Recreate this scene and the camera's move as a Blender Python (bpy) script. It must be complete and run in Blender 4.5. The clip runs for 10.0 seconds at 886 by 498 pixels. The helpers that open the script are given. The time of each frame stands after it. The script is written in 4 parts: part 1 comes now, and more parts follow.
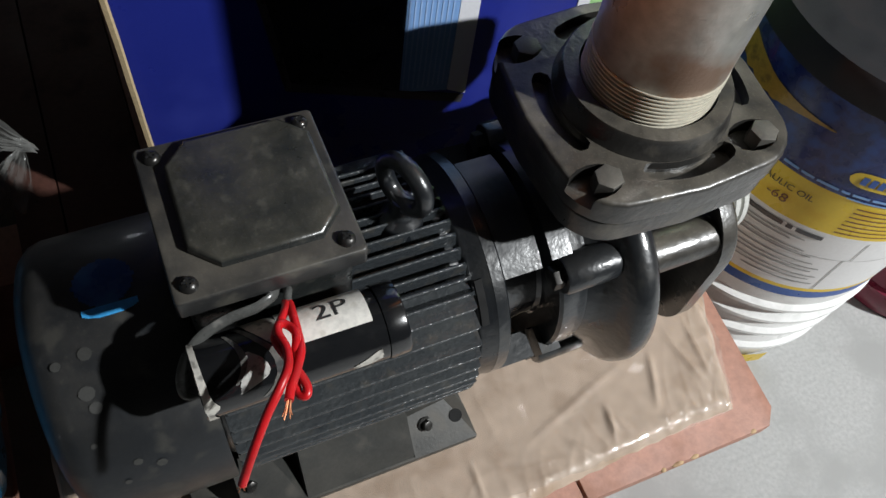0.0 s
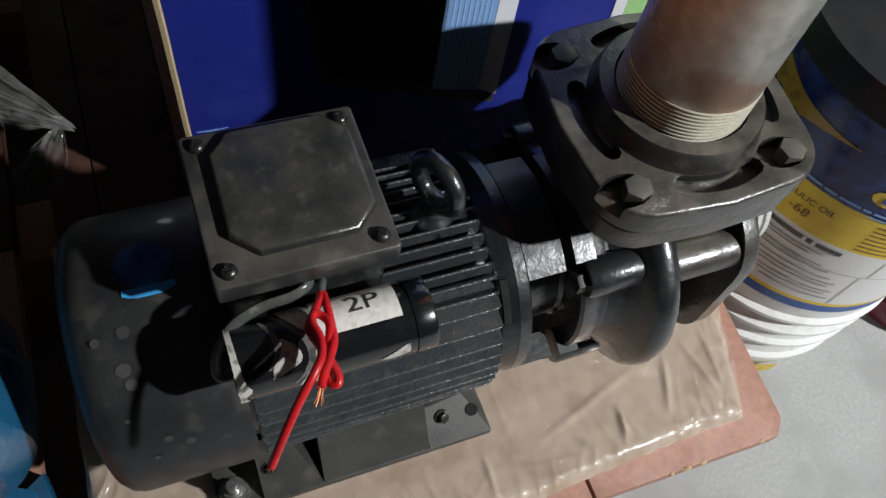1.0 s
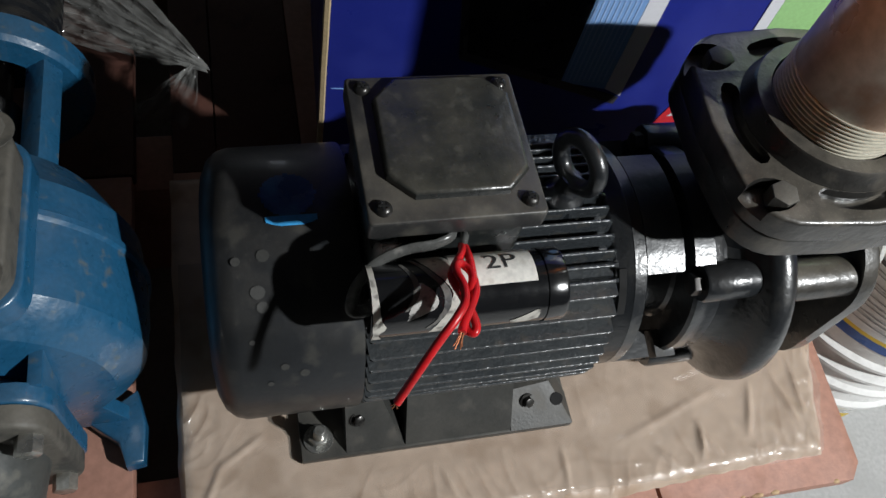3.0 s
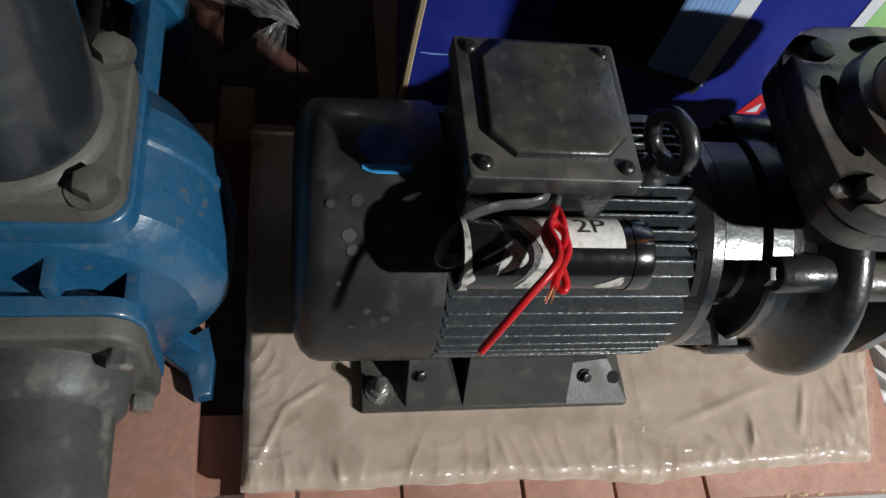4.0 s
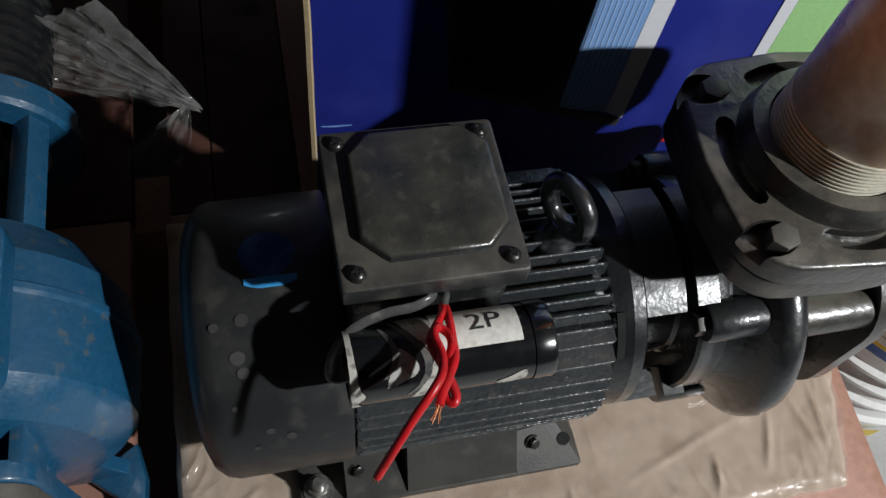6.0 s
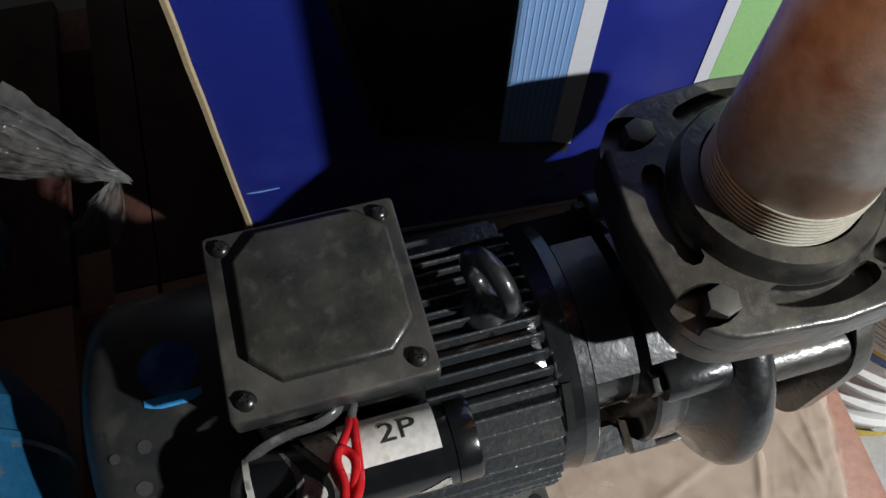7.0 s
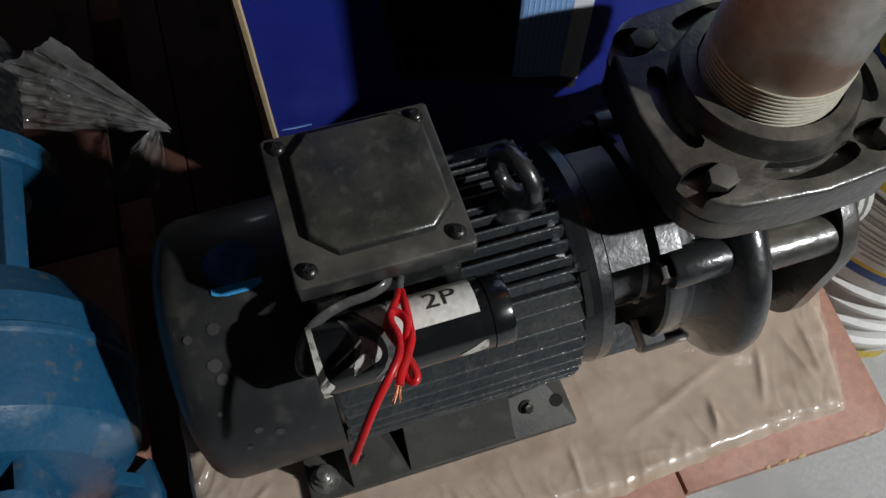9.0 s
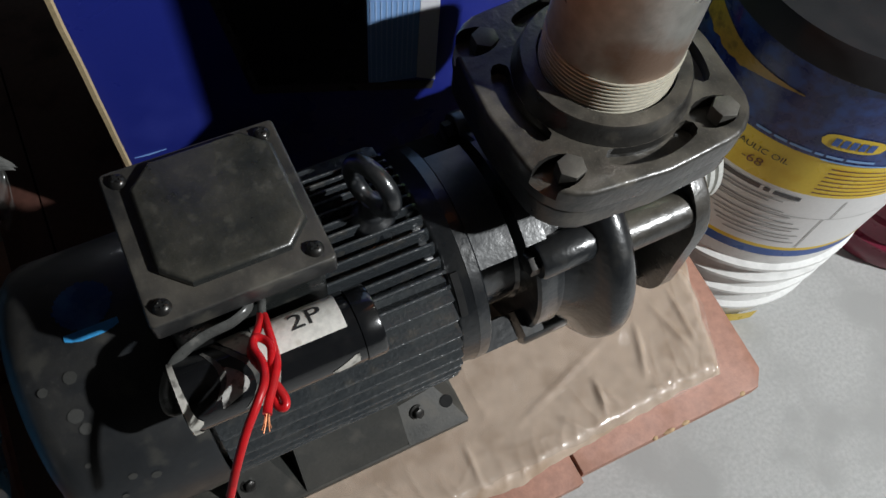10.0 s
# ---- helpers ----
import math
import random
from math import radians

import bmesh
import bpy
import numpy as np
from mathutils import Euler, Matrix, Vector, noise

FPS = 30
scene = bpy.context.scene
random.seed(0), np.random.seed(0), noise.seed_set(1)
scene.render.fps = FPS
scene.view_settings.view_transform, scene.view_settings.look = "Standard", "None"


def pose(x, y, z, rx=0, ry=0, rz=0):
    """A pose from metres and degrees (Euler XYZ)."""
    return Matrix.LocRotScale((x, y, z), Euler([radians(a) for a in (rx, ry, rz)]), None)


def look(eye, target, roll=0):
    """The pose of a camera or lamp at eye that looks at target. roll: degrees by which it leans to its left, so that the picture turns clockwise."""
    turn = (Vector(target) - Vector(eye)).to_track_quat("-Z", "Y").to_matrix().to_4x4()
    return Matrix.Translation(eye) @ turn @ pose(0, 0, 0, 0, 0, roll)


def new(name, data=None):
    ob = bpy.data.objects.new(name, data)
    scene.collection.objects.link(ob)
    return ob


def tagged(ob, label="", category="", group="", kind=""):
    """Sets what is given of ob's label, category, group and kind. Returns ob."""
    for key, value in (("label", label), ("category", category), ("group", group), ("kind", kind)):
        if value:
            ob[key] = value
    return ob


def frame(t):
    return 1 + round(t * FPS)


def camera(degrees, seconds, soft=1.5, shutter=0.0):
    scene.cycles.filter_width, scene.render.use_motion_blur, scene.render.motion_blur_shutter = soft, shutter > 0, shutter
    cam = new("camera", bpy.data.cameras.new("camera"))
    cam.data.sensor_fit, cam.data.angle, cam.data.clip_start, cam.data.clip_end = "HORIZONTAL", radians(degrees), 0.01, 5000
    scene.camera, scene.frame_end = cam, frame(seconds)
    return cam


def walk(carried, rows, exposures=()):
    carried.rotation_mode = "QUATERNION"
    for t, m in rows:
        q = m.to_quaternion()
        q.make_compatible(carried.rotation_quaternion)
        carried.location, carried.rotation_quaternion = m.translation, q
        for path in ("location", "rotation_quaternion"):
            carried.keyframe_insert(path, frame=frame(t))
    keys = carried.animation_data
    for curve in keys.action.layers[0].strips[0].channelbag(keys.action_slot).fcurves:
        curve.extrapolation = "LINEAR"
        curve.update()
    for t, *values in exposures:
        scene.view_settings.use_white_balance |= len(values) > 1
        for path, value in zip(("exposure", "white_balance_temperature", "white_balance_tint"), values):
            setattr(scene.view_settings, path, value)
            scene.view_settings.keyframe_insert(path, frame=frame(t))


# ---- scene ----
cam = camera(58.6, 10.0)
PATH = [
    (0, (-0.037, -0.277, 0.678), (0.537, 0.602, -1.024), 12.0),
    (0.5, (-0.056, -0.278, 0.682), (0.498, 0.584, -1.035), 12.6),
    (1, (-0.052, -0.274, 0.691), (0.494, 0.595, -1.026), 14.1),
    (1.5, (-0.084, -0.281, 0.686), (0.462, 0.6, -1.024), 16.0),
    (2, (-0.099, -0.29, 0.686), (0.416, 0.606, -1.026), 15.4),
    (2.2, (-0.105, -0.295, 0.677), (0.418, 0.636, -1.014), 15.2),
    (3.3, (-0.139, -0.289, 0.667), (0.313, 0.642, -1.044), 20.2),
    (3.5, (-0.152, -0.295, 0.663), (0.286, 0.638, -1.051), 21.0),
    (4, (-0.168, -0.311, 0.663), (0.24, 0.614, -1.063), 21.4),
    (4.5, (-0.145, -0.303, 0.673), (0.243, 0.616, -1.061), 20.6),
    (5, (-0.136, -0.279, 0.677), (0.263, 0.633, -1.057), 20.0),
    (5.5, (-0.12, -0.265, 0.681), (0.267, 0.656, -1.052), 16.5),
    (6, (-0.083, -0.252, 0.68), (0.301, 0.678, -1.048), 12.5),
    (6.2, (-0.063, -0.242, 0.681), (0.316, 0.681, -1.052), 10.8),
    (7.3, (0.02, -0.183, 0.678), (0.295, 0.711, -1.09), 1.2),
    (7.5, (0.021, -0.183, 0.679), (0.285, 0.708, -1.092), 0.9),
    (8, (-0.007, -0.208, 0.691), (0.226, 0.679, -1.086), -0.8),
    (8.5, (-0.034, -0.249, 0.695), (0.206, 0.65, -1.075), -0.7),
    (9, (-0.039, -0.269, 0.697), (0.269, 0.633, -1.062), 1.5),
    (9.5, (-0.032, -0.272, 0.695), (0.385, 0.588, -1.062), 4.7),
    (10, (-0.011, -0.271, 0.697), (0.521, 0.539, -1.052), 8.0),
]
walk(cam, [(t, look(eye, target, roll)) for t, eye, target, roll in PATH],
     exposures=[(0.0, -0.05), (1.0, -0.2), (2.0, -0.25), (3.5, -0.12), (5.0, -0.12), (6.0, -0.35), (7.5, -0.2), (8.0, -0.15), (8.5, -0.45), (9.0, -0.55), (9.5, -0.5), (10.0, -0.32)])

# ---------------------------------------------------------------- light
LAMP = (1.29, -1.16, 1.42)
lamp_data = bpy.data.lights.new("ceiling_bulb", "AREA")
lamp_data.shape, lamp_data.size, lamp_data.energy, lamp_data.color = "DISK", 0.055, 60.0, (0.955, 0.985, 1.0)
lamp = new("ceiling_bulb", lamp_data)
lamp.matrix_world = look(LAMP, (0.1, 0.0, 0.1))
glow_data = bpy.data.lights.new("far_bulb", "AREA")
glow_data.shape, glow_data.size, glow_data.energy, glow_data.color = "DISK", 0.1, 0.28, (1.0, 0.3, 0.06)
glow_data.spread = radians(17)
glow = new("far_bulb", glow_data)
glow.matrix_world = look((-1.2, -0.35, 0.95), (0.27, 0.0, 0.56))
door_data = bpy.data.lights.new("far_doorway", "AREA")
door_data.shape, door_data.size, door_data.energy, door_data.color = "DISK", 0.14, 0.7, (0.86, 0.93, 1.0)
door = new("far_doorway", door_data)
door.matrix_world = look((-0.12, 2.7, 0.42), (-0.1, 0.0, 0.2))
world = bpy.data.worlds.new("room_dark")
scene.world = world
world.use_nodes = True
world.node_tree.nodes["Background"].inputs[0].default_value = (0.5, 0.55, 0.65, 1)
world.node_tree.nodes["Background"].inputs[1].default_value = 0.004


# ---------------------------------------------------------------- materials
def surface(name, col, rough=0.5, metal=0.0, spots=None, spot_scale=40.0, spot_at=0.55, grain=0.12, grain_scale=300.0,
            bump=0.15, bump_scale=400.0, dust=None, dust_amount=0.0, coat=0.0, coat_rough=0.08, rough_var=0.15, random_tone=0.0):
    m = bpy.data.materials.new(name)
    m.use_nodes = True
    n, k = m.node_tree.nodes, m.node_tree.links
    b = n["Principled BSDF"]
    geo = n.new("ShaderNodeNewGeometry")

    def noise_tex(scale, detail=4.0):
        t = n.new("ShaderNodeTexNoise")
        t.inputs["Scale"].default_value, t.inputs["Detail"].default_value = scale, detail
        k.new(geo.outputs["Position"], t.inputs["Vector"])
        return t.outputs["Fac"]

    def ramp(src, lo, hi):
        r = n.new("ShaderNodeMapRange")
        r.inputs["From Min"].default_value, r.inputs["From Max"].default_value = lo, hi
        k.new(src, r.inputs["Value"])
        return r.outputs["Result"]

    def mix(fac, a, c):
        x = n.new("ShaderNodeMix")
        x.data_type = "RGBA"
        k.new(fac, x.inputs["Factor"])
        for v, s in ((a, x.inputs["A"]), (c, x.inputs["B"])):
            if isinstance(v, tuple):
                s.default_value = (*v, 1)
            else:
                k.new(v, s)
        return x.outputs["Result"]

    def maths(op, a, c):
        x = n.new("ShaderNodeMath")
        x.operation = op
        for v, s in ((a, x.inputs[0]), (c, x.inputs[1])):
            if isinstance(v, (int, float)):
                s.default_value = v
            else:
                k.new(v, s)
        return x.outputs[0]

    fine = noise_tex(grain_scale)
    wide = noise_tex(spot_scale, 5.0)
    out = mix(ramp(fine, 0.3, 0.7), tuple(c * (1 - grain) for c in col), tuple(min(1, c * (1 + grain)) for c in col))
    if random_tone:
        info = n.new("ShaderNodeObjectInfo")
        out = mix(ramp(info.outputs["Random"], 0, 1 / random_tone), out, tuple(c * 0.45 for c in col))
    if spots:
        out = mix(ramp(wide, spot_at, spot_at + 0.12), out, spots)
    rough_out = ramp(wide, 0.25, 0.75)
    r2 = n.new("ShaderNodeMapRange")
    r2.inputs["To Min"].default_value, r2.inputs["To Max"].default_value = max(0.03, rough - rough_var), min(1, rough + rough_var)
    k.new(rough_out, r2.inputs["Value"])
    rough_out = r2.outputs["Result"]
    if dust:
        sep = n.new("ShaderNodeSeparateXYZ")
        k.new(geo.outputs["Normal"], sep.inputs[0])
        up = ramp(sep.outputs["Z"], 0.35, 0.95)
        patch = ramp(noise_tex(34.0, 8.0), 0.28, 0.72)
        speck = ramp(noise_tex(620.0, 2.0), 0.6, 0.72)
        f = maths("MULTIPLY", maths("MULTIPLY", up, dust_amount), maths("ADD", maths("MULTIPLY", patch, 0.7), maths("MULTIPLY", speck, 0.3)))
        out = mix(f, out, dust)
        rough_out = maths("ADD", rough_out, maths("MULTIPLY", f, 0.5))
    k.new(out, b.inputs["Base Color"])
    k.new(rough_out, b.inputs["Roughness"])
    b.inputs["Metallic"].default_value = metal
    b.inputs["Coat Weight"].default_value = coat
    b.inputs["Coat Roughness"].default_value = coat_rough
    if bump:
        bp = n.new("ShaderNodeBump")
        bp.inputs["Strength"].default_value, bp.inputs["Distance"].default_value = bump, 0.001
        k.new(noise_tex(bump_scale, 3.0), bp.inputs["Height"])
        k.new(bp.outputs["Normal"], b.inputs["Normal"])
        if coat:
            k.new(bp.outputs["Normal"], b.inputs["Coat Normal"])
    return m


DUST = (0.21, 0.185, 0.15)
M_BLACK = surface("black_enamel", (0.01, 0.011, 0.013), 0.28, spots=(0.022, 0.022, 0.02), bump=0.35, bump_scale=220, dust=DUST, dust_amount=0.2, coat=0.6, coat_rough=0.12)
M_GLOSS = surface("black_gloss_casting", (0.011, 0.013, 0.0155), 0.34, spots=(0.028, 0.028, 0.026), spot_scale=48, spot_at=0.6, rough_var=0.1, bump=0.5, bump_scale=150, dust=DUST, dust_amount=0.13, coat=1.0, coat_rough=0.16)
M_BAR = surface("worn_black_bracket_casting", (0.014, 0.0165, 0.019), 0.5, spots=(0.035, 0.035, 0.033), spot_scale=60, spot_at=0.57, bump=0.5, bump_scale=130, dust=DUST, dust_amount=0.1, coat=0.7, coat_rough=0.25)
M_DRIP = surface("dried_paint_spot", (0.042, 0.042, 0.039), 0.5, bump=0.1)
M_FIN = surface("dusty_black_fin", (0.036, 0.041, 0.045), 0.25, spots=(0.055, 0.054, 0.05), spot_scale=70, spot_at=0.57, rough_var=0.08, bump=0.8, bump_scale=230, dust=(0.2, 0.2, 0.185), dust_amount=0.2, coat=1.0, coat_rough=0.26)
M_COVER = surface("black_fan_cover_paint", (0.0115, 0.0135, 0.016), 0.42, spots=(0.034, 0.034, 0.031), spot_scale=42, spot_at=0.55, rough_var=0.12, bump=0.14, bump_scale=140, dust=DUST, dust_amount=0.2, coat=0.12, coat_rough=0.1)
M_LID = surface("black_lid_plastic", (0.018, 0.02, 0.0195), 0.34, spots=(0.045, 0.045, 0.039), spot_scale=90, spot_at=0.58, bump=0.35, bump_scale=240, dust=(0.24, 0.215, 0.16), dust_amount=0.32, coat=0.5, coat_rough=0.2)
M_RIM = surface("dusty_lid_rim", (0.026, 0.026, 0.026), 0.38, spots=(0.07, 0.066, 0.056), bump=0.15, dust=(0.27, 0.235, 0.18), dust_amount=0.33, coat=0.3, coat_rough=0.25)
M_FLANGE = surface("dusty_cast_flange", (0.021, 0.02, 0.0185), 0.36, spots=(0.07, 0.062, 0.05), spot_scale=30, bump=0.5, bump_scale=170, dust=(0.3, 0.262, 0.205), dust_amount=0.55, coat=0.6, coat_rough=0.2)
M_BASE = surface("dusty_base_paint", (0.04, 0.041, 0.039), 0.42, spots=(0.07, 0.066, 0.058), dust=DUST, dust_amount=0.4)
# near-black colour that stands in for the shade inside recesses
M_HOLLOW_SHADE = surface("painted_hollow_shade", (0.004, 0.004, 0.004), 0.9, bump=0)
M_BOLT = surface("dusty_bolt_steel", (0.1, 0.095, 0.085), 0.42, 0.3, spots=(0.14, 0.13, 0.11), dust=(0.3, 0.27, 0.22), dust_amount=0.6)
M_ZINC = surface("zinc_steel", (0.55, 0.55, 0.52), 0.3, 0.9, spots=(0.3, 0.28, 0.24))
M_SCREW = surface("dark_screw_steel", (0.06, 0.058, 0.055), 0.35, 0.8)
M_PIPE = surface("galvanised_pipe", (0.44, 0.435, 0.405), 0.34, 0.55, spots=(0.3, 0.2, 0.145), spot_scale=17, spot_at=0.53, grain=0.16, grain_scale=110, bump=0.2, rough_var=0.14)
M_THREAD = surface("bright_pipe_thread", (0.5, 0.47, 0.38), 0.5, 0.2, spots=(0.48, 0.44, 0.35))
M_PVC = surface("grey_nipple", (0.5, 0.5, 0.47), 0.45, spots=(0.36, 0.35, 0.32))
M_LABEL = surface("white_paper_label", (0.74, 0.72, 0.66), 0.55, spots=(0.6, 0.57, 0.5), spot_scale=90, bump=0.05)
M_INK = surface("black_ink", (0.035, 0.035, 0.035), 0.6, bump=0)
M_SLEEVE = surface("black_shrink_sleeve", (0.008, 0.0085, 0.0095), 0.16, spots=(0.016, 0.016, 0.016), rough_var=0.06, bump=0.25, bump_scale=90, coat=0.6, coat_rough=0.08)
M_SILVER = surface("torn_silver_sleeve", (0.42, 0.41, 0.385), 0.4, spots=(0.12, 0.115, 0.11), spot_scale=160, spot_at=0.5, bump=0.3)
M_TORN = surface("torn_grey_white_sleeve", (0.5, 0.48, 0.43), 0.45, spots=(0.2, 0.19, 0.17), spot_scale=170, spot_at=0.52, bump=0.3)
M_SMEAR = surface("smeared_sleeve", (0.13, 0.125, 0.115), 0.35, spots=(0.04, 0.04, 0.04), spot_scale=150, spot_at=0.48, bump=0.3)
M_RED = surface("red_wire_insulation", (0.55, 0.012, 0.016), 0.32, spots=(0.4, 0.01, 0.012), grain=0.06, bump=0.05)
M_COPPER = surface("bare_copper", (0.5, 0.2, 0.1), 0.4, 0.9)
M_CABLE = surface("grey_taped_cable", (0.075, 0.076, 0.072), 0.3, spots=(0.2, 0.195, 0.18), spot_scale=75, spot_at=0.58, bump=0.4, bump_scale=150)
M_CARD = surface("cardboard_in_film", (0.53, 0.405, 0.31), 0.45, spots=(0.4, 0.285, 0.2), spot_scale=21, spot_at=0.52, grain=0.1, grain_scale=70, bump=0.5, bump_scale=60, coat=1.0, coat_rough=0.05)
M_FILM = surface("creased_film_edge", (0.62, 0.54, 0.42), 0.25, spots=(0.5, 0.4, 0.3), bump=0.6, bump_scale=70, coat=1.0)
M_PLANK = surface("red_brown_plank", (0.39, 0.2, 0.145), 0.6, spots=(0.31, 0.15, 0.1), spot_scale=16, grain=0.14, grain_scale=140, bump=0.25, random_tone=0.25)
# plank tone with the shade behind the motor put into the colour
M_SHADEPLANK = surface("shade_painted_plank", (0.085, 0.034, 0.024), 0.65, spots=(0.05, 0.021, 0.015), spot_scale=16, grain=0.14, grain_scale=140, bump=0.25)
M_RAW = surface("raw_plank_edge", (0.5, 0.34, 0.19), 0.7, spots=(0.3, 0.18, 0.1))
M_FLOOR = surface("concrete", (0.42, 0.42, 0.41), 0.75, spots=(0.36, 0.36, 0.35), spot_scale=9, spot_at=0.5, grain=0.1, grain_scale=200, bump=0.25, bump_scale=180)
M_WALL = surface("dull_plaster", (0.1, 0.093, 0.087), 0.9, spots=(0.08, 0.075, 0.07), spot_scale=4)
M_BLUE = surface("blue_pump_paint", (0.012, 0.085, 0.175), 0.34, spots=(0.075, 0.105, 0.125), spot_scale=75, spot_at=0.61, bump=0.5, bump_scale=120, dust=(0.2, 0.2, 0.175), dust_amount=0.22, coat=0.5, coat_rough=0.2)
M_GREY = surface("dusty_grey_flange", (0.085, 0.08, 0.068), 0.55, spots=(0.04, 0.04, 0.036), spot_scale=45, bump=0.4, bump_scale=200, dust=(0.2, 0.18, 0.145), dust_amount=0.6)
M_GPIPE = surface("black_riser_pipe", (0.016, 0.019, 0.023), 0.26, 0.0, spots=(0.045, 0.048, 0.05), spot_scale=30, spot_at=0.58, bump=0.12, coat=0.5, coat_rough=0.15)
M_SPIPE = surface("dusty_suction_pipe", (0.048, 0.052, 0.05), 0.46, 0.0, spots=(0.13, 0.125, 0.105), spot_scale=36, spot_at=0.55, bump=0.45, bump_scale=130, dust=(0.2, 0.18, 0.15), dust_amount=0.2)
M_BOX = surface("blue_printed_carton", (0.018, 0.028, 0.25), 0.35, spots=(0.026, 0.038, 0.29), spot_scale=12, grain=0.04, bump=0.06)
M_KRAFT = surface("kraft_edge", (0.5, 0.38, 0.22), 0.7)
M_PBLACK = surface("black_print", (0.01, 0.011, 0.014), 0.3, grain=0.05, bump=0.04)
M_PGREY = surface("dark_grey_print", (0.045, 0.043, 0.046), 0.35, bump=0.04)
M_PSKY = surface("pale_blue_print", (0.2, 0.36, 0.66), 0.4, grain=0.04, bump=0.04)
M_PLINE = surface("light_blue_print", (0.32, 0.48, 0.76), 0.4, grain=0.04, bump=0.04)
M_PWHITE = surface("white_print", (0.72, 0.72, 0.76), 0.4, grain=0.03, bump=0.04)
M_PGREEN = surface("green_print", (0.34, 0.6, 0.25), 0.4, grain=0.06, bump=0.04)
M_PRED = surface("red_print", (0.6, 0.03, 0.04), 0.4, bump=0.04)
M_PAIL = surface("white_pail_plastic", (0.8, 0.8, 0.78), 0.35, spots=(0.7, 0.7, 0.68), grain=0.03, bump=0.05)
M_LBLUE = surface("navy_label", (0.012, 0.022, 0.12), 0.3, spots=(0.02, 0.06, 0.24), spot_scale=60, spot_at=0.5, bump=0.03)
M_LYEL = surface("yellow_label", (0.72, 0.5, 0.03), 0.35, spots=(0.68, 0.44, 0.02), grain=0.03, bump=0.03)
M_LWHITE = surface("white_label", (0.7, 0.69, 0.68), 0.4, grain=0.03, bump=0.03)
M_LGREY = surface("grey_label_ink", (0.3, 0.29, 0.28), 0.5, bump=0)
M_LOCHRE = surface("ochre_label", (0.4, 0.22, 0.03), 0.4, spots=(0.2, 0.11, 0.02), spot_scale=70, bump=0.02)
M_LMID = surface("blue_label_band", (0.03, 0.09, 0.32), 0.35, bump=0.03)
M_PLID = surface("black_lid_rubber", (0.007, 0.0065, 0.009), 0.75, spots=(0.012, 0.009, 0.011), spot_scale=30, bump=0.1)
M_MAROON = surface("maroon_pail_plastic", (0.16, 0.015, 0.035), 0.35, bump=0.05)
M_STICKER = surface("blue_sticker", (0.012, 0.06, 0.2), 0.25, spots=(0.03, 0.13, 0.32), bump=0.03)
M_SKYTAG = surface("light_blue_sticker", (0.05, 0.36, 0.75), 0.4, bump=0.03)


def film_material():
    m = bpy.data.materials.new("clear_plastic_film")
    m.use_nodes = True
    n, k = m.node_tree.nodes, m.node_tree.links
    b, out = n["Principled BSDF"], n["Material Output"]
    b.inputs["Base Color"].default_value = (0.3, 0.3, 0.285, 1)
    b.inputs["Roughness"].default_value = 0.1
    b.inputs["Specular IOR Level"].default_value = 1.0
    tr = n.new("ShaderNodeBsdfTransparent")
    mx = n.new("ShaderNodeMixShader")
    geo = n.new("ShaderNodeNewGeometry")
    t = n.new("ShaderNodeTexNoise")
    t.inputs["Scale"].default_value = 60
    k.new(geo.outputs["Position"], t.inputs["Vector"])
    r = n.new("ShaderNodeMapRange")
    r.inputs["From Min"].default_value, r.inputs["From Max"].default_value = 0.35, 0.7
    r.inputs["To Min"].default_value, r.inputs["To Max"].default_value = 0.2, 0.42
    k.new(t.outputs["Fac"], r.inputs["Value"])
    k.new(r.outputs["Result"], mx.inputs["Fac"])
    k.new(tr.outputs[0], mx.inputs[1])
    k.new(b.outputs[0], mx.inputs[2])
    bp = n.new("ShaderNodeBump")
    bp.inputs["Strength"].default_value, bp.inputs["Distance"].default_value = 0.9, 0.003
    k.new(t.outputs["Fac"], bp.inputs["Height"])
    k.new(bp.outputs["Normal"], b.inputs["Normal"])
    k.new(mx.outputs[0], out.inputs["Surface"])
    return m


M_CLEAR = film_material()


def wrap_material():
    m = bpy.data.materials.new("thin_wrapping_film")
    m.use_nodes = True
    n, k = m.node_tree.nodes, m.node_tree.links
    b, out = n["Principled BSDF"], n["Material Output"]
    b.inputs["Base Color"].default_value = (0.66, 0.565, 0.475, 1)
    b.inputs["Roughness"].default_value = 0.12
    b.inputs["Specular IOR Level"].default_value = 1.0
    tr = n.new("ShaderNodeBsdfTransparent")
    mx = n.new("ShaderNodeMixShader")
    mx.inputs["Fac"].default_value = 0.24
    k.new(tr.outputs[0], mx.inputs[1])
    k.new(b.outputs[0], mx.inputs[2])
    k.new(mx.outputs[0], out.inputs["Surface"])
    return m


M_WRAP = wrap_material()


# ---------------------------------------------------------------- mesh helpers
def finish(bm, name, mat, sharp=38):
    bmesh.ops.recalc_face_normals(bm, faces=bm.faces)
    me = bpy.data.meshes.new(name)
    for f in bm.faces:
        f.smooth = True
    bm.to_mesh(me)
    bm.free()
    me.set_sharp_from_angle(angle=radians(sharp))
    me.materials.append(mat)
    return me


def part(name, bm, mat, parent, label="", sharp=38):
    ob = new(name, finish(bm, name, mat, sharp))
    base = parent
    m = Matrix.Identity(4)
    while base is not None:
        m = m @ base.matrix_basis if base.parent is None else m
        base = base.parent
    ob.parent = parent
    ob.matrix_parent_inverse = m.inverted() if parent.parent is None else Matrix.Identity(4)
    if label:
        ob["label"] = label
    return ob


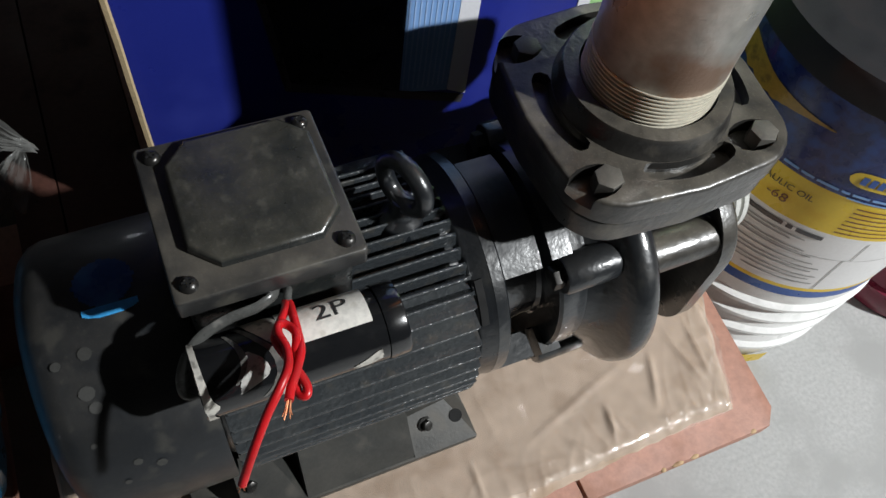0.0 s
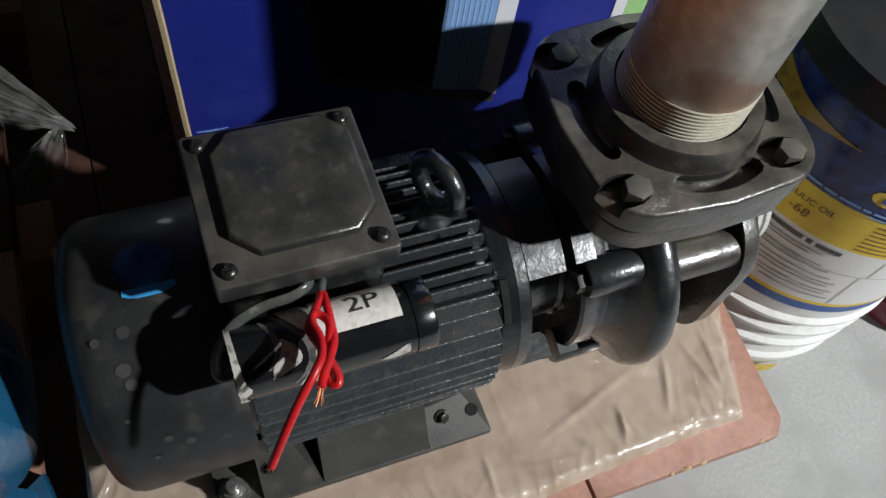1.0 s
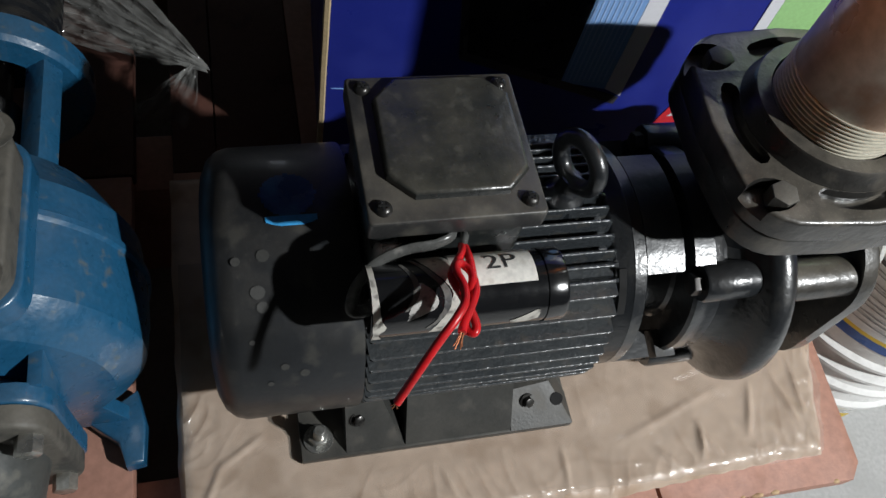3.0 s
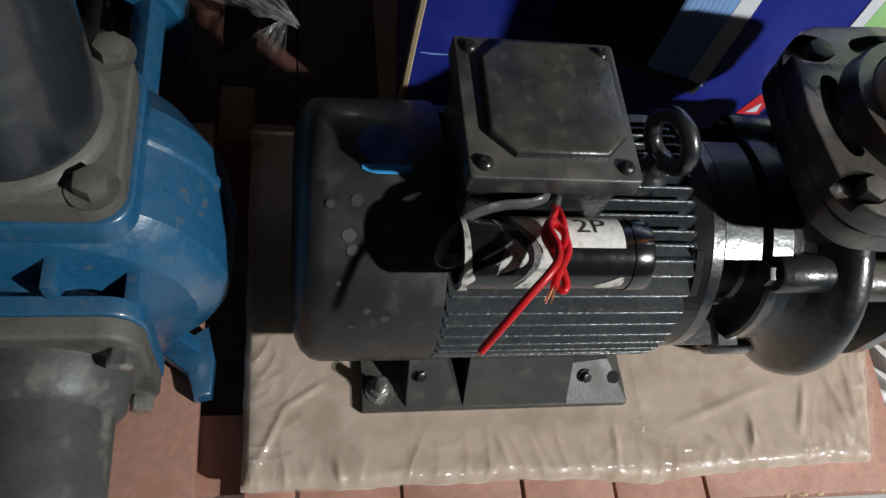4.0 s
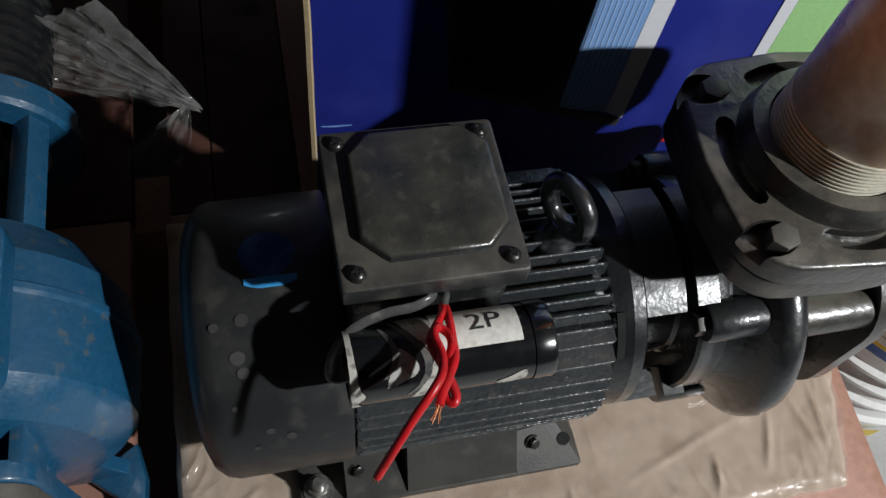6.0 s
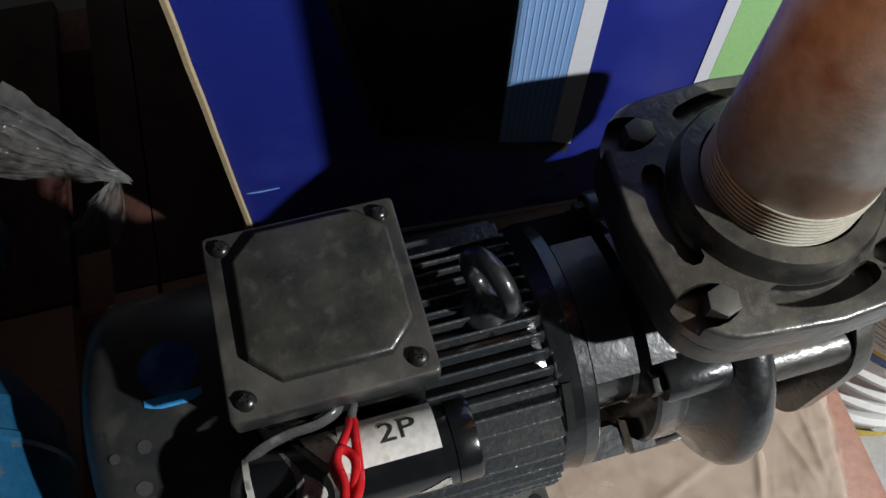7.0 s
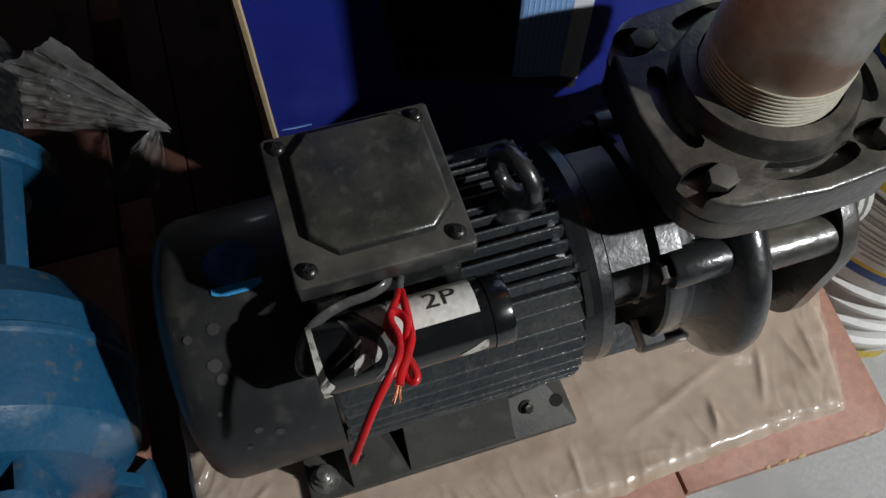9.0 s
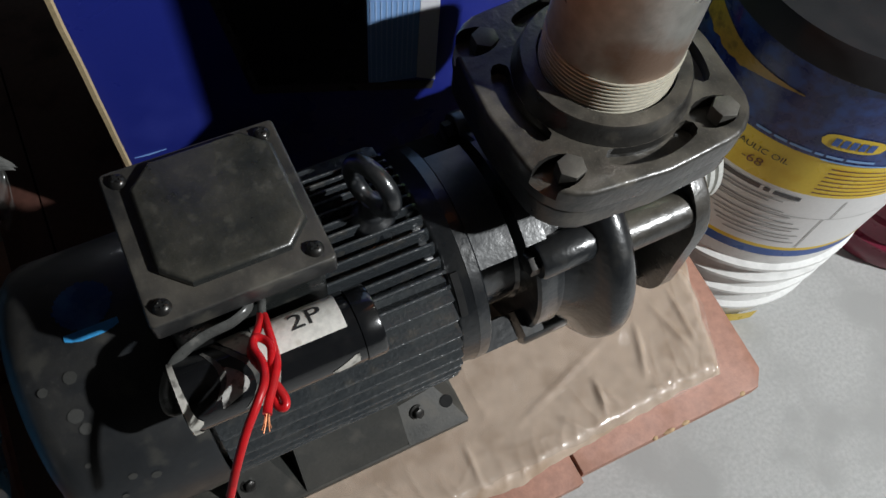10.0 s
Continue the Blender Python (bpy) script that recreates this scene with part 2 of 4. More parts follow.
def shared(name, me, parent, m, label=""):
    ob = new(name, me)
    ob.parent = parent
    if parent.parent is None:
        ob.matrix_parent_inverse = parent.matrix_basis.inverted()
    ob.matrix_basis = m
    if label:
        ob["label"] = label
    return ob


def thing(name, at, label, category, group=""):
    ob = new(name)
    ob.empty_display_size = 0.02
    ob.matrix_basis = Matrix.Translation(at)
    return tagged(ob, label, category, group)


def single(name, bm, mat, label, category, group="", kind="", sharp=38):
    return tagged(new(name, finish(bm, name, mat, sharp)), label, category, group, kind)


AX = Matrix(((0, 0, 1, 0), (1, 0, 0, 0), (0, 1, 0, 0), (0, 0, 0, 1)))   # local z -> world x
AY = Matrix(((1, 0, 0, 0), (0, 0, 1, 0), (0, -1, 0, 0), (0, 0, 0, 1)))  # local z -> world y


def lathe(bm, prof, m=Matrix.Identity(4), seg=48, shape=None):
    """Rings of (along, radius) about local z; a radius of 0 closes the end."""
    rings = []
    for a, r in prof:
        if r <= 1e-6:
            rings.append([bm.verts.new(m @ Vector((0, 0, a)))])
            continue
        ring = []
        for i in range(seg):
            w = 2 * math.pi * i / seg
            q = r * (shape(w, a) if shape else 1.0)
            ring.append(bm.verts.new(m @ Vector((q * math.cos(w), q * math.sin(w), a))))
        rings.append(ring)
    for p, q in zip(rings, rings[1:]):
        for i in range(seg):
            j = (i + 1) % seg
            if len(p) == 1 and len(q) > 1:
                bm.faces.new((p[0], q[j], q[i]))
            elif len(q) == 1 and len(p) > 1:
                bm.faces.new((p[i], p[j], q[0]))
            elif len(p) > 1:
                bm.faces.new((p[i], p[j], q[j], q[i]))
    return bm


def prism(bm, poly, z0, z1, m=Matrix.Identity(4), bevel=0.0, top=None, steps=3):
    """A polygon (x, y) from z0 to z1, with a rounded upper rim; top: how far the rim draws in."""
    c = Vector((sum(p[0] for p in poly) / len(poly), sum(p[1] for p in poly) / len(poly)))
    rings = []
    levels = [(z0, 0.0)]
    if bevel:
        for i in range(steps + 1):
            w = math.pi / 2 * i / steps
            levels.append((z1 - bevel + bevel * math.sin(w), bevel * (1 - math.cos(w))))
    else:
        levels.append((z1, 0.0))
    for z, d in levels:
        ring = []
        for p in poly:
            v = Vector(p) - c
            s = 1 - d / max(v.length, 1e-6)
            ring.append(bm.verts.new(m @ Vector((c.x + v.x * s, c.y + v.y * s, z))))
        rings.append(ring)
    n = len(poly)
    for p, q in zip(rings, rings[1:]):
        for i in range(n):
            bm.faces.new((p[i], p[(i + 1) % n], q[(i + 1) % n], q[i]))
    bm.faces.new(rings[0][::-1])
    bm.faces.new(rings[-1])
    return bm


def rounded(hx, hy, r, cx=0.0, cy=0.0, n=7, bulge=0.0):
    pts = []
    for sx, sy, a0 in ((1, 1, 0), (-1, 1, 90), (-1, -1, 180), (1, -1, 270)):
        for i in range(n):
            w = radians(a0 + 90 * i / (n - 1))
            pts.append((cx + sx * (hx - r) + r * math.cos(w), cy + sy * (hy - r) + r * math.sin(w)))
    if bulge:
        out = []
        for i, p in enumerate(pts):
            q = pts[(i + 1) % len(pts)]
            out.append(p)
            if math.dist(p, q) > 0.03:
                mx, my = (p[0] + q[0]) / 2 - cx, (p[1] + q[1]) / 2 - cy
                l = math.hypot(mx, my)
                out.append((cx + mx * (1 + bulge / l), cy + my * (1 + bulge / l)))
        pts = out
    return pts


def box(bm, x0, x1, y0, y1, z0, z1, bevel=0.0, m=Matrix.Identity(4)):
    vs = [bm.verts.new(m @ Vector((x, y, z))) for z in (z0, z1) for x, y in ((x0, y0), (x1, y0), (x1, y1), (x0, y1))]
    fs = [(0, 3, 2, 1), (4, 5, 6, 7), (0, 1, 5, 4), (1, 2, 6, 5), (2, 3, 7, 6), (3, 0, 4, 7)]
    faces = [bm.faces.new([vs[i] for i in f]) for f in fs]
    if bevel:
        edges = list({e for f in faces for e in f.edges})
        bmesh.ops.bevel(bm, geom=edges, offset=bevel, segments=2, affect="EDGES", profile=0.6)
    return bm


def smooth_path(pts, per=8):
    out = []
    p = [Vector(q) for q in pts]
    p = [2 * p[0] - p[1]] + p + [2 * p[-1] - p[-2]]
    for i in range(1, len(p) - 2):
        for j in range(per):
            t = j / per
            a, b, c, d = p[i - 1], p[i], p[i + 1], p[i + 2]
            out.append(0.5 * ((2 * b) + (c - a) * t + (2 * a - 5 * b + 4 * c - d) * t * t + (3 * b - a - 3 * c + d) * t ** 3))
    out.append(p[-2])
    return out


def tube(bm, pts, r, seg=10, per=8, flat=1.0):
    path = smooth_path(pts, per)
    side = Vector((0.31, 0.52, 0.79))
    rings = []
    for i, c in enumerate(path):
        d = (path[min(i + 1, len(path) - 1)] - path[max(i - 1, 0)]).normalized()
        side = (side - d * side.dot(d)).normalized()
        up = d.cross(side)
        rings.append([bm.verts.new(c + r * (math.cos(2 * math.pi * k / seg) * side + flat * math.sin(2 * math.pi * k / seg) * up)) for k in range(seg)])
    for p, q in zip(rings, rings[1:]):
        for k in range(seg):
            bm.faces.new((p[k], p[(k + 1) % seg], q[(k + 1) % seg], q[k]))
    bm.faces.new(rings[0][::-1])
    bm.faces.new(rings[-1])
    return bm


def hexagon(r):
    return [(r * math.cos(math.pi / 3 * i), r * math.sin(math.pi / 3 * i)) for i in range(6)]


def hex_bolt(r, h, washer=0.0):
    bm = bmesh.new()
    if washer:
        lathe(bm, [(0, 0), (0, r * 1.45), (washer, r * 1.45), (washer, 0)], seg=24)
    prism(bm, hexagon(r), washer, washer + h, bevel=r * 0.14, steps=2)
    return bm


def moved(x, y, z, rx=0, ry=0, rz=0):
    return pose(x, y, z, rx, ry, rz)


# ---------------------------------------------------------------- setting
FLOOR = -0.215
DECK = -0.025
bm = bmesh.new()
box(bm, -3.0, 3.0, -3.0, 3.0, FLOOR - 0.1, FLOOR)
tagged(new("floor", finish(bm, "floor", M_FLOOR)), "bare grey concrete floor with faint stains", "floor", kind="structure")
for nm, b6 in (("wall_north", (-3.1, 3.1, 3.0, 3.1)), ("wall_south", (-3.1, 3.1, -3.1, -3.0)), ("wall_east", (3.0, 3.1, -3.0, 3.0)), ("wall_west", (-3.1, -3.0, -3.0, 3.0))):
    bm = bmesh.new()
    box(bm, *b6, FLOOR - 0.1, 2.7)
    tagged(new(nm, finish(bm, nm, M_WALL)), "plain dull plaster wall in the dark", "wall", kind="structure")
bm = bmesh.new()
box(bm, -3.1, 3.1, -3.1, 3.1, 2.7, 2.8)
tagged(new("ceiling", finish(bm, "ceiling", M_WALL)), "plain dull ceiling in the dark", "ceiling", kind="structure")

# pallet of planks
pallet = thing("pallet", (0, 0.1, FLOOR), "low pallet of worn red-brown wooden planks on concrete", "pallet")
PLANKS = [(-0.62, -0.492), (-0.489, -0.362), (-0.359, -0.234), (-0.194, -0.1525), (-0.149, -0.064), (-0.061, 0.044), (0.047, 0.130), (0.133, 0.2195)]
for i, (a, b) in enumerate(PLANKS):
    bm = bmesh.new()
    box(bm, a, b, -0.203 - 0.004 * (i % 2), 0.205 if -0.36 < a < -0.07 else 0.62, DECK - 0.02, DECK - 0.0008 * (i % 3), 0.0016)
    part("plank", bm, M_PLANK, pallet)
    # rear lengths use the dark tone: shade painted in, not the wood's own colour
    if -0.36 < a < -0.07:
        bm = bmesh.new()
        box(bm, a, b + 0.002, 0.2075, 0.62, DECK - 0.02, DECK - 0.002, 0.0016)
        part("plank", bm, M_SHADEPLANK, pallet, "plank painted darker for the shade behind the motor")
bm = bmesh.new()
prism(bm, [(0.222, -0.2), (0.424, -0.202), (0.437, -0.187), (0.446, -0.04), (0.452, 0.62), (0.222, 0.62)], DECK - 0.02, DECK, bevel=0.0015, steps=2)
part("plank", bm, M_PLANK, pallet)
for x, w in ((0.318, 0.007), (0.337, 0.005), (0.302, 0.003), (0.405, 0.004)):
    bm = bmesh.new()
    bmesh.ops.create_icosphere(bm, subdivisions=2, radius=1.0)
    for v in bm.verts:
        v.co = Vector((x + v.co.x * w * (1 + 0.4 * noise.noise(v.co * 2)), -0.2005 + v.co.y * 0.0025, DECK - 0.0012 + v.co.z * 0.0018))
    part("splinter", bm, M_RAW, pallet, "pale raw chip in the plank's edge")
for y in (-0.17, 0.2, 0.55):
    bm = bmesh.new()
    box(bm, -0.62, 0.43, y, y + 0.07, FLOOR, DECK - 0.021, 0.002)
    part("bearer", bm, M_PLANK, pallet)

# cardboard slab wrapped in film
card = thing("cardboard_slab", (0.1, 0, DECK), "flat brown cardboard slab wrapped in creased clear film", "cardboard")
bm = bmesh.new()
NX, NY = 260, 150
# single folds of the film: from, to, height, half width
FOLDS = [(-0.128, -0.088, -0.165, -0.112, 0.0022, 0.003), (-0.16, -0.106, -0.186, -0.16, 0.0022, 0.003), (0.268, -0.132, 0.262, -0.165, 0.004, 0.003), (0.268, -0.14, 0.281, -0.163, 0.003, 0.0025),
         (0.335, -0.1, 0.315, -0.15, 0.003, 0.003), (0.36, -0.09, 0.372, -0.15, 0.003, 0.003), (0.22, -0.15, 0.24, -0.172, 0.003, 0.0025), (0.13, -0.135, 0.128, -0.172, 0.0025, 0.0025),
         (0.385, -0.08, 0.38, -0.14, 0.0025, 0.0022), (0.02, -0.14, 0.03, -0.17, 0.002, 0.0025), (0.18, -0.14, 0.3, -0.1, 0.0014, 0.004), (-0.12, -0.155, -0.115, -0.178, 0.003, 0.003)]
top = []
for j in range(NY + 1):
    v = j / NY
    rt = []
    for i in range(NX + 1):
        u = i / NX
        y = -0.176 + 0.36 * v
        front = 0.006 * noise.noise((u * 9, 3.1, 0)) + 0.002 * noise.noise((u * 40, 1.7, 0)) - 0.008 * math.exp(-((u - 0.62) / 0.2) ** 2)
        y += front * (1 - v) ** 4
        xr = 0.392 + 0.33 * (y + 0.163) + 0.003 * noise.noise((v * 14, 7.7, 0))
        xl = -0.196 + 0.002 * noise.noise((v * 12, 2.2, 0))
        x = xl + (xr - xl) * u
        e = min(v * 0.36, (1 - v) * 0.36, u * 0.6, (1 - u) * 0.6)
        fall = max(0.0, 1 - e / 0.012)
        z = -0.0005 - 0.007 * fall ** 2
        ef, er = v * 0.36, (1 - u) * 0.6
        pleat = (1 - abs(noise.noise((x * 46 + 1.5 * noise.noise((x * 9, y * 14, 3)), y * 7, 0.3)))) ** 5
        z += 0.0018 * pleat * max(0.0, 1 - ef / 0.05) * min(1.0, ef / 0.005)
        pleat = (1 - abs(noise.noise((x * 7, y * 46 + 1.5 * noise.noise((x * 14, y * 9, 5)), 1.9)))) ** 5
        z += 0.0018 * pleat * max(0.0, 1 - er / 0.05) * min(1.0, er / 0.005)
        for fx, fy, gx, gy, fh, fw in FOLDS:
            dx, dy = gx - fx, gy - fy
            k = max(0.0, min(1.0, ((x - fx) * dx + (y - fy) * dy) / (dx * dx + dy * dy)))
            q = math.hypot(x - fx - k * dx, y - fy - k * dy) / fw
            if q < 3:
                z += fh * math.exp(-q * q) * math.sin(math.pi * (0.08 + 0.84 * k))
        z += 0.0007 * noise.noise((x * 22, y * 22, 4.0)) - 0.0006
        if -0.112 < x < 0.158 and abs(y) < 0.132:
            z = min(z, -0.0013)
        rt.append(bm.verts.new((x, y, z)))
    top.append(rt)
for j in range(NY):
    for i in range(NX):
        bm.faces.new((top[j][i], top[j][i + 1], top[j + 1][i + 1], top[j + 1][i]))
part("wrapped_top", bm, M_CARD, card, sharp=60)
bm = bmesh.new()
WX, WY = 420, 170
grid = {}
for j in range(WY + 1):
    for i in range(WX + 1):
        x, y = -0.19 + 0.6 * i / WX, -0.178 + 0.26 * j / WY
        edge_x = 0.39 + 0.33 * (y + 0.163)
        if x > edge_x or (-0.088 < x < 0.134 and y > -0.108):
            continue
        w1 = (1 - abs(noise.noise((x * 30 + 2 * noise.noise((x * 11, y * 11, 1)), y * 12, 7.3)))) ** 9
        w2 = (1 - abs(noise.noise((x * 16 + y * 10, y * 34 + 2 * noise.noise((x * 13, y * 9, 4)), 2.7)))) ** 10
        near = max(0.15, 1 - min(y + 0.178, edge_x - x, x + 0.19) / 0.06)
        w3 = (1 - abs(noise.noise((x * 55 + 1.6 * noise.noise((x * 20, y * 25, 6)), y * 9, 1.4)))) ** 12
        front = max(0.0, 1 - (y + 0.178) / 0.045) * (0.35 + 0.65 * max(0.0, noise.noise((x * 13, 2.2, 0.5)) * 2))
        z = 0.0016 + 0.0045 * front * w3 + 0.0045 * near * w1 + 0.003 * near * w2 + 0.0005 * noise.noise((x * 140, y * 140, 8))
        z -= 0.009 * max(0.0, 1 - (y + 0.178) / 0.008) ** 2
        for fx, fy, gx, gy, fh, fw in FOLDS:
            dx, dy = gx - fx, gy - fy
            k = max(0.0, min(1.0, ((x - fx) * dx + (y - fy) * dy) / (dx * dx + dy * dy)))
            q = math.hypot(x - fx - k * dx, y - fy - k * dy) / fw
            if q < 3:
                z += fh * math.exp(-q * q) * math.sin(math.pi * (0.08 + 0.84 * k))
        # pressed flat under the motor's foot
        foot = max(-0.1 - x, x - 0.146, -0.12 - y)
        press = max(0.0, min(1.0, foot / 0.012))
        z = -0.0008 + (z + 0.0008) * press
        grid[i, j] = bm.verts.new((x, y, z))
for (i, j), v in list(grid.items()):
    q = [grid.get(c) for c in ((i, j), (i + 1, j), (i + 1, j + 1), (i, j + 1))]
    if all(q):
        bm.faces.new(q)
part("loose_film", bm, M_WRAP, card, "thin clear wrapping film with creases", sharp=70)
bm = bmesh.new()
xs = [(-0.196 + 0.584 * i / 120) for i in range(121)]
prev = None
for i, x in enumerate(xs):
    u = i / 120
    y = -0.176 + 0.006 * noise.noise((u * 9, 3.1, 0)) + 0.002 * noise.noise((u * 40, 1.7, 0)) - 0.008 * math.exp(-((u - 0.62) / 0.2) ** 2)
    col = [bm.verts.new((x, y + 0.003 + dy + 0.0012 * noise.noise((x * 90, z * 300, 5)), z)) for z, dy in ((-0.0055, 0.001), (-0.011, -0.0025), (-0.017, -0.0015), (DECK + 0.0005, 0.002))]
    if prev:
        for a, b, c, d in zip(prev, prev[1:], col[1:], col):
            bm.faces.new((a, b, c, d))
    prev = col
part("front_film_edge", bm, M_FILM, card, "creased clear film over the slab's edge", sharp=70)
bm = bmesh.new()
prev = None
for i in range(61):
    y = -0.172 + 0.35 * i / 60
    x = 0.392 + 0.33 * (y + 0.163)
    col = [bm.verts.new((x - 0.002 + dx + 0.0015 * noise.noise((y * 80, z * 300, 9)), y, z)) for z, dx in ((-0.0055, -0.001), (-0.012, 0.0025), (DECK + 0.0005, 0.001))]
    if prev:
        for a, b, c, d in zip(prev, prev[1:], col[1:], col):
            bm.faces.new((a, b, c, d))
    prev = col
part("side_film_edge", bm, M_FILM, card, "creased clear film over the slab's edge", sharp=70)
bm = bmesh.new()
box(bm, -0.193, 0.38, -0.168, 0.18, DECK + 0.0005, -0.009)
part("core", bm, M_KRAFT, card)

# ---------------------------------------------------------------- black motor pump
ZA = 0.111
MX = Matrix.Translation((0, 0, ZA)) @ AX
motor = thing("motor_pump", (0.1, 0, 0), "black enamelled electric monoblock water pump, dusty, on cardboard", "pump")
bm = bmesh.new()
lathe(bm, [(-0.157, 0), (-0.157, 0.074), (-0.1555, 0.084), (-0.151, 0.0945), (-0.144, 0.101), (-0.136, 0.1035), (-0.056, 0.104), (-0.0535, 0.1035), (-0.0535, 0.0995), (-0.13, 0.0995)], Matrix.Translation((0, 0, 0.0025)) @ MX, 72)
cover = part("fan_cover", bm, M_COVER, motor, "black painted fan cover with drips")
# sticker on the cover
bm = bmesh.new()
def on_cover(x, w, r):
    return (x, -r * math.sin(w), ZA + 0.0025 + r * math.cos(w))
def patch(bm, x0, x1, a0, a1, r, inside, n=22):
    """Cells of the cover's surface that lie inside an outline."""
    g = {}
    for i in range(n + 1):
        for j in range(n + 1):
            u, v = -1 + 2 * i / n, -1 + 2 * j / n
            x, a = (x0 + x1) / 2 + (x1 - x0) / 2 * u, (a0 + a1) / 2 + (a1 - a0) / 2 * v
            g[i, j] = (on_cover(x, radians(a), r), inside(u, v))
    made = {}
    for i in range(n):
        for j in range(n):
            cs = [(i, j), (i + 1, j), (i + 1, j + 1), (i, j + 1)]
            if all(g[c][1] for c in cs):
                for c in cs:
                    if c not in made:
                        made[c] = bm.verts.new(g[c][0])
                bm.faces.new([made[c] for c in cs])
patch(bm, -0.1165, -0.0775, -16.5, 5.0, 0.1046, lambda u, v: u * u + v * v < 1.02)
part("sticker", bm, M_STICKER, cover, "dark blue round sticker")
bm = bmesh.new()
patch(bm, -0.113, -0.079, 4.0, 8.5, 0.1049, lambda u, v: v < 0.9 - 0.8 * abs(u) ** 3)
part("tag", bm, M_SKYTAG, cover, "light blue paper tag")
drops = [(-0.117, 18.5, 0.0045), (-0.122, 31.5, 0.005), (-0.1195, 37, 0.0042), (-0.1345, 20, 0.0032), (-0.108, 62, 0.003), (-0.118, 70, 0.0022), (-0.128, 50, 0.002), (-0.095, 66, 0.0035)]
for x, a, r in drops:
    bm = bmesh.new()
    patch(bm, x - r, x + r, a - math.degrees(r / 0.104), a + math.degrees(r / 0.104), 0.10425, lambda u, v: u * u * 0.9 + v * v < 0.92 + 0.1 * noise.noise((u * 2, v * 2, a)), 22)
    part("paint_drip", bm, M_DRIP, cover, "dried grey paint spot")

bm = bmesh.new()
lathe(bm, [(-0.13, 0.0), (-0.13, 0.07), (-0.06, 0.08), (-0.058, 0.086), (0.138, 0.086), (0.142, 0.084), (0.142, 0)], MX, 72)
stator = part("stator_body", bm, M_GLOSS, motor)
# fins: upright plates on top, level plates at the sides
def fin_plate(inner, outer, th=0.0027):
    """A plate in the local x-z plane that reaches from inner to outer along z."""
    bm = bmesh.new()
    prof = [(-th / 2 - 0.0004, inner)] + [(-th / 2 * math.cos(math.pi * q / 8), outer - th / 2 + th / 2 * math.sin(math.pi * q / 8)) for q in range(9)] + [(th / 2 + 0.0004, inner)]
    n1 = [bm.verts.new((-0.051 + (0.003 * max(0.0, 1 - (outer - r) / 0.002)), d, r)) for d, r in prof]
    n2 = [bm.verts.new((0.1365 - (0.005 * max(0.0, 1 - (outer - r) / 0.002)), d, r)) for d, r in prof]
    for i in range(len(prof) - 1):
        bm.faces.new((n1[i], n1[i + 1], n2[i + 1], n2[i]))
    bm.faces.new(n1)
    bm.faces.new(n2[::-1])
    return finish(bm, "fin", M_FIN, 50)


for off in (0.0045, 0.015, 0.0255, 0.036, 0.0465, 0.057):
    me = fin_plate(math.sqrt(0.085 ** 2 - off ** 2) - 0.003, math.sqrt(0.1015 ** 2 - off ** 2))
    for sg in (-1, 1):
        if not (off > 0.05 and sg < 0):
            shared("fin", me, stator, Matrix.Translation((0, sg * off, ZA)))
for off in (0.07, 0.0575, 0.0445, 0.0315, 0.0185, 0.0055, -0.0075, -0.0205, -0.033, -0.0445):
    me = fin_plate(math.sqrt(0.085 ** 2 - off ** 2) - 0.003, math.sqrt(0.1015 ** 2 - off ** 2) + (0.0015 if off > 0.04 else 0.0))
    for sg in (-1, 1):
        shared("fin", me, stator, Matrix.Translation((0, 0, ZA + off)) @ Matrix.Rotation(radians(-90 * sg), 4, "X") if sg > 0 else Matrix.Translation((0, 0, ZA + off)) @ Matrix.Rotation(radians(90), 4, "X"))
# slanting fins on the shoulder
me = fin_plate(0.083, 0.1025, 0.0031)
for a in (33.5, 40):
    shared("fin", me, stator, Matrix.Translation((0, 0, ZA)) @ Matrix.Rotation(radians(a), 4, "X"))

bm = bmesh.new()
lathe(bm, [(0.135, 0), (0.135, 0.086), (0.1372, 0.0905), (0.1395, 0.0925), (0.1515, 0.0938), (0.1525, 0.0946), (0.1615, 0.0946), (0.163, 0.093), (0.163, 0.06), (0.236, 0.056), (0.236, 0.0)], MX, 72)
shield = part("end_shield", bm, M_GLOSS, motor)
# black blocks on the shield's rim paint the shaded gap beside the shoulder fins
for a, w in ((47, 11), (139, 9)):
    bm = bmesh.new()
    q = [(0.0875, a - w), (0.0955, a - w), (0.0957, a - w / 3), (0.0957, a + w / 3), (0.0955, a + w), (0.0875, a + w)]
    for x in (0.1388, 0.1448):
        bm.faces.new([bm.verts.new((x, -r * math.sin(radians(b)), ZA + r * math.cos(radians(b)))) for r, b in q])
    lo, hi = list(bm.faces)[0].verts[:], list(bm.faces)[1].verts[:]
    for i in range(6):
        bm.faces.new((lo[i], lo[(i + 1) % 6], hi[(i + 1) % 6], hi[i]))
    part("shield_notch", bm, M_HOLLOW_SHADE, shield, "black block painting the shade of the gap at the shield's rim")
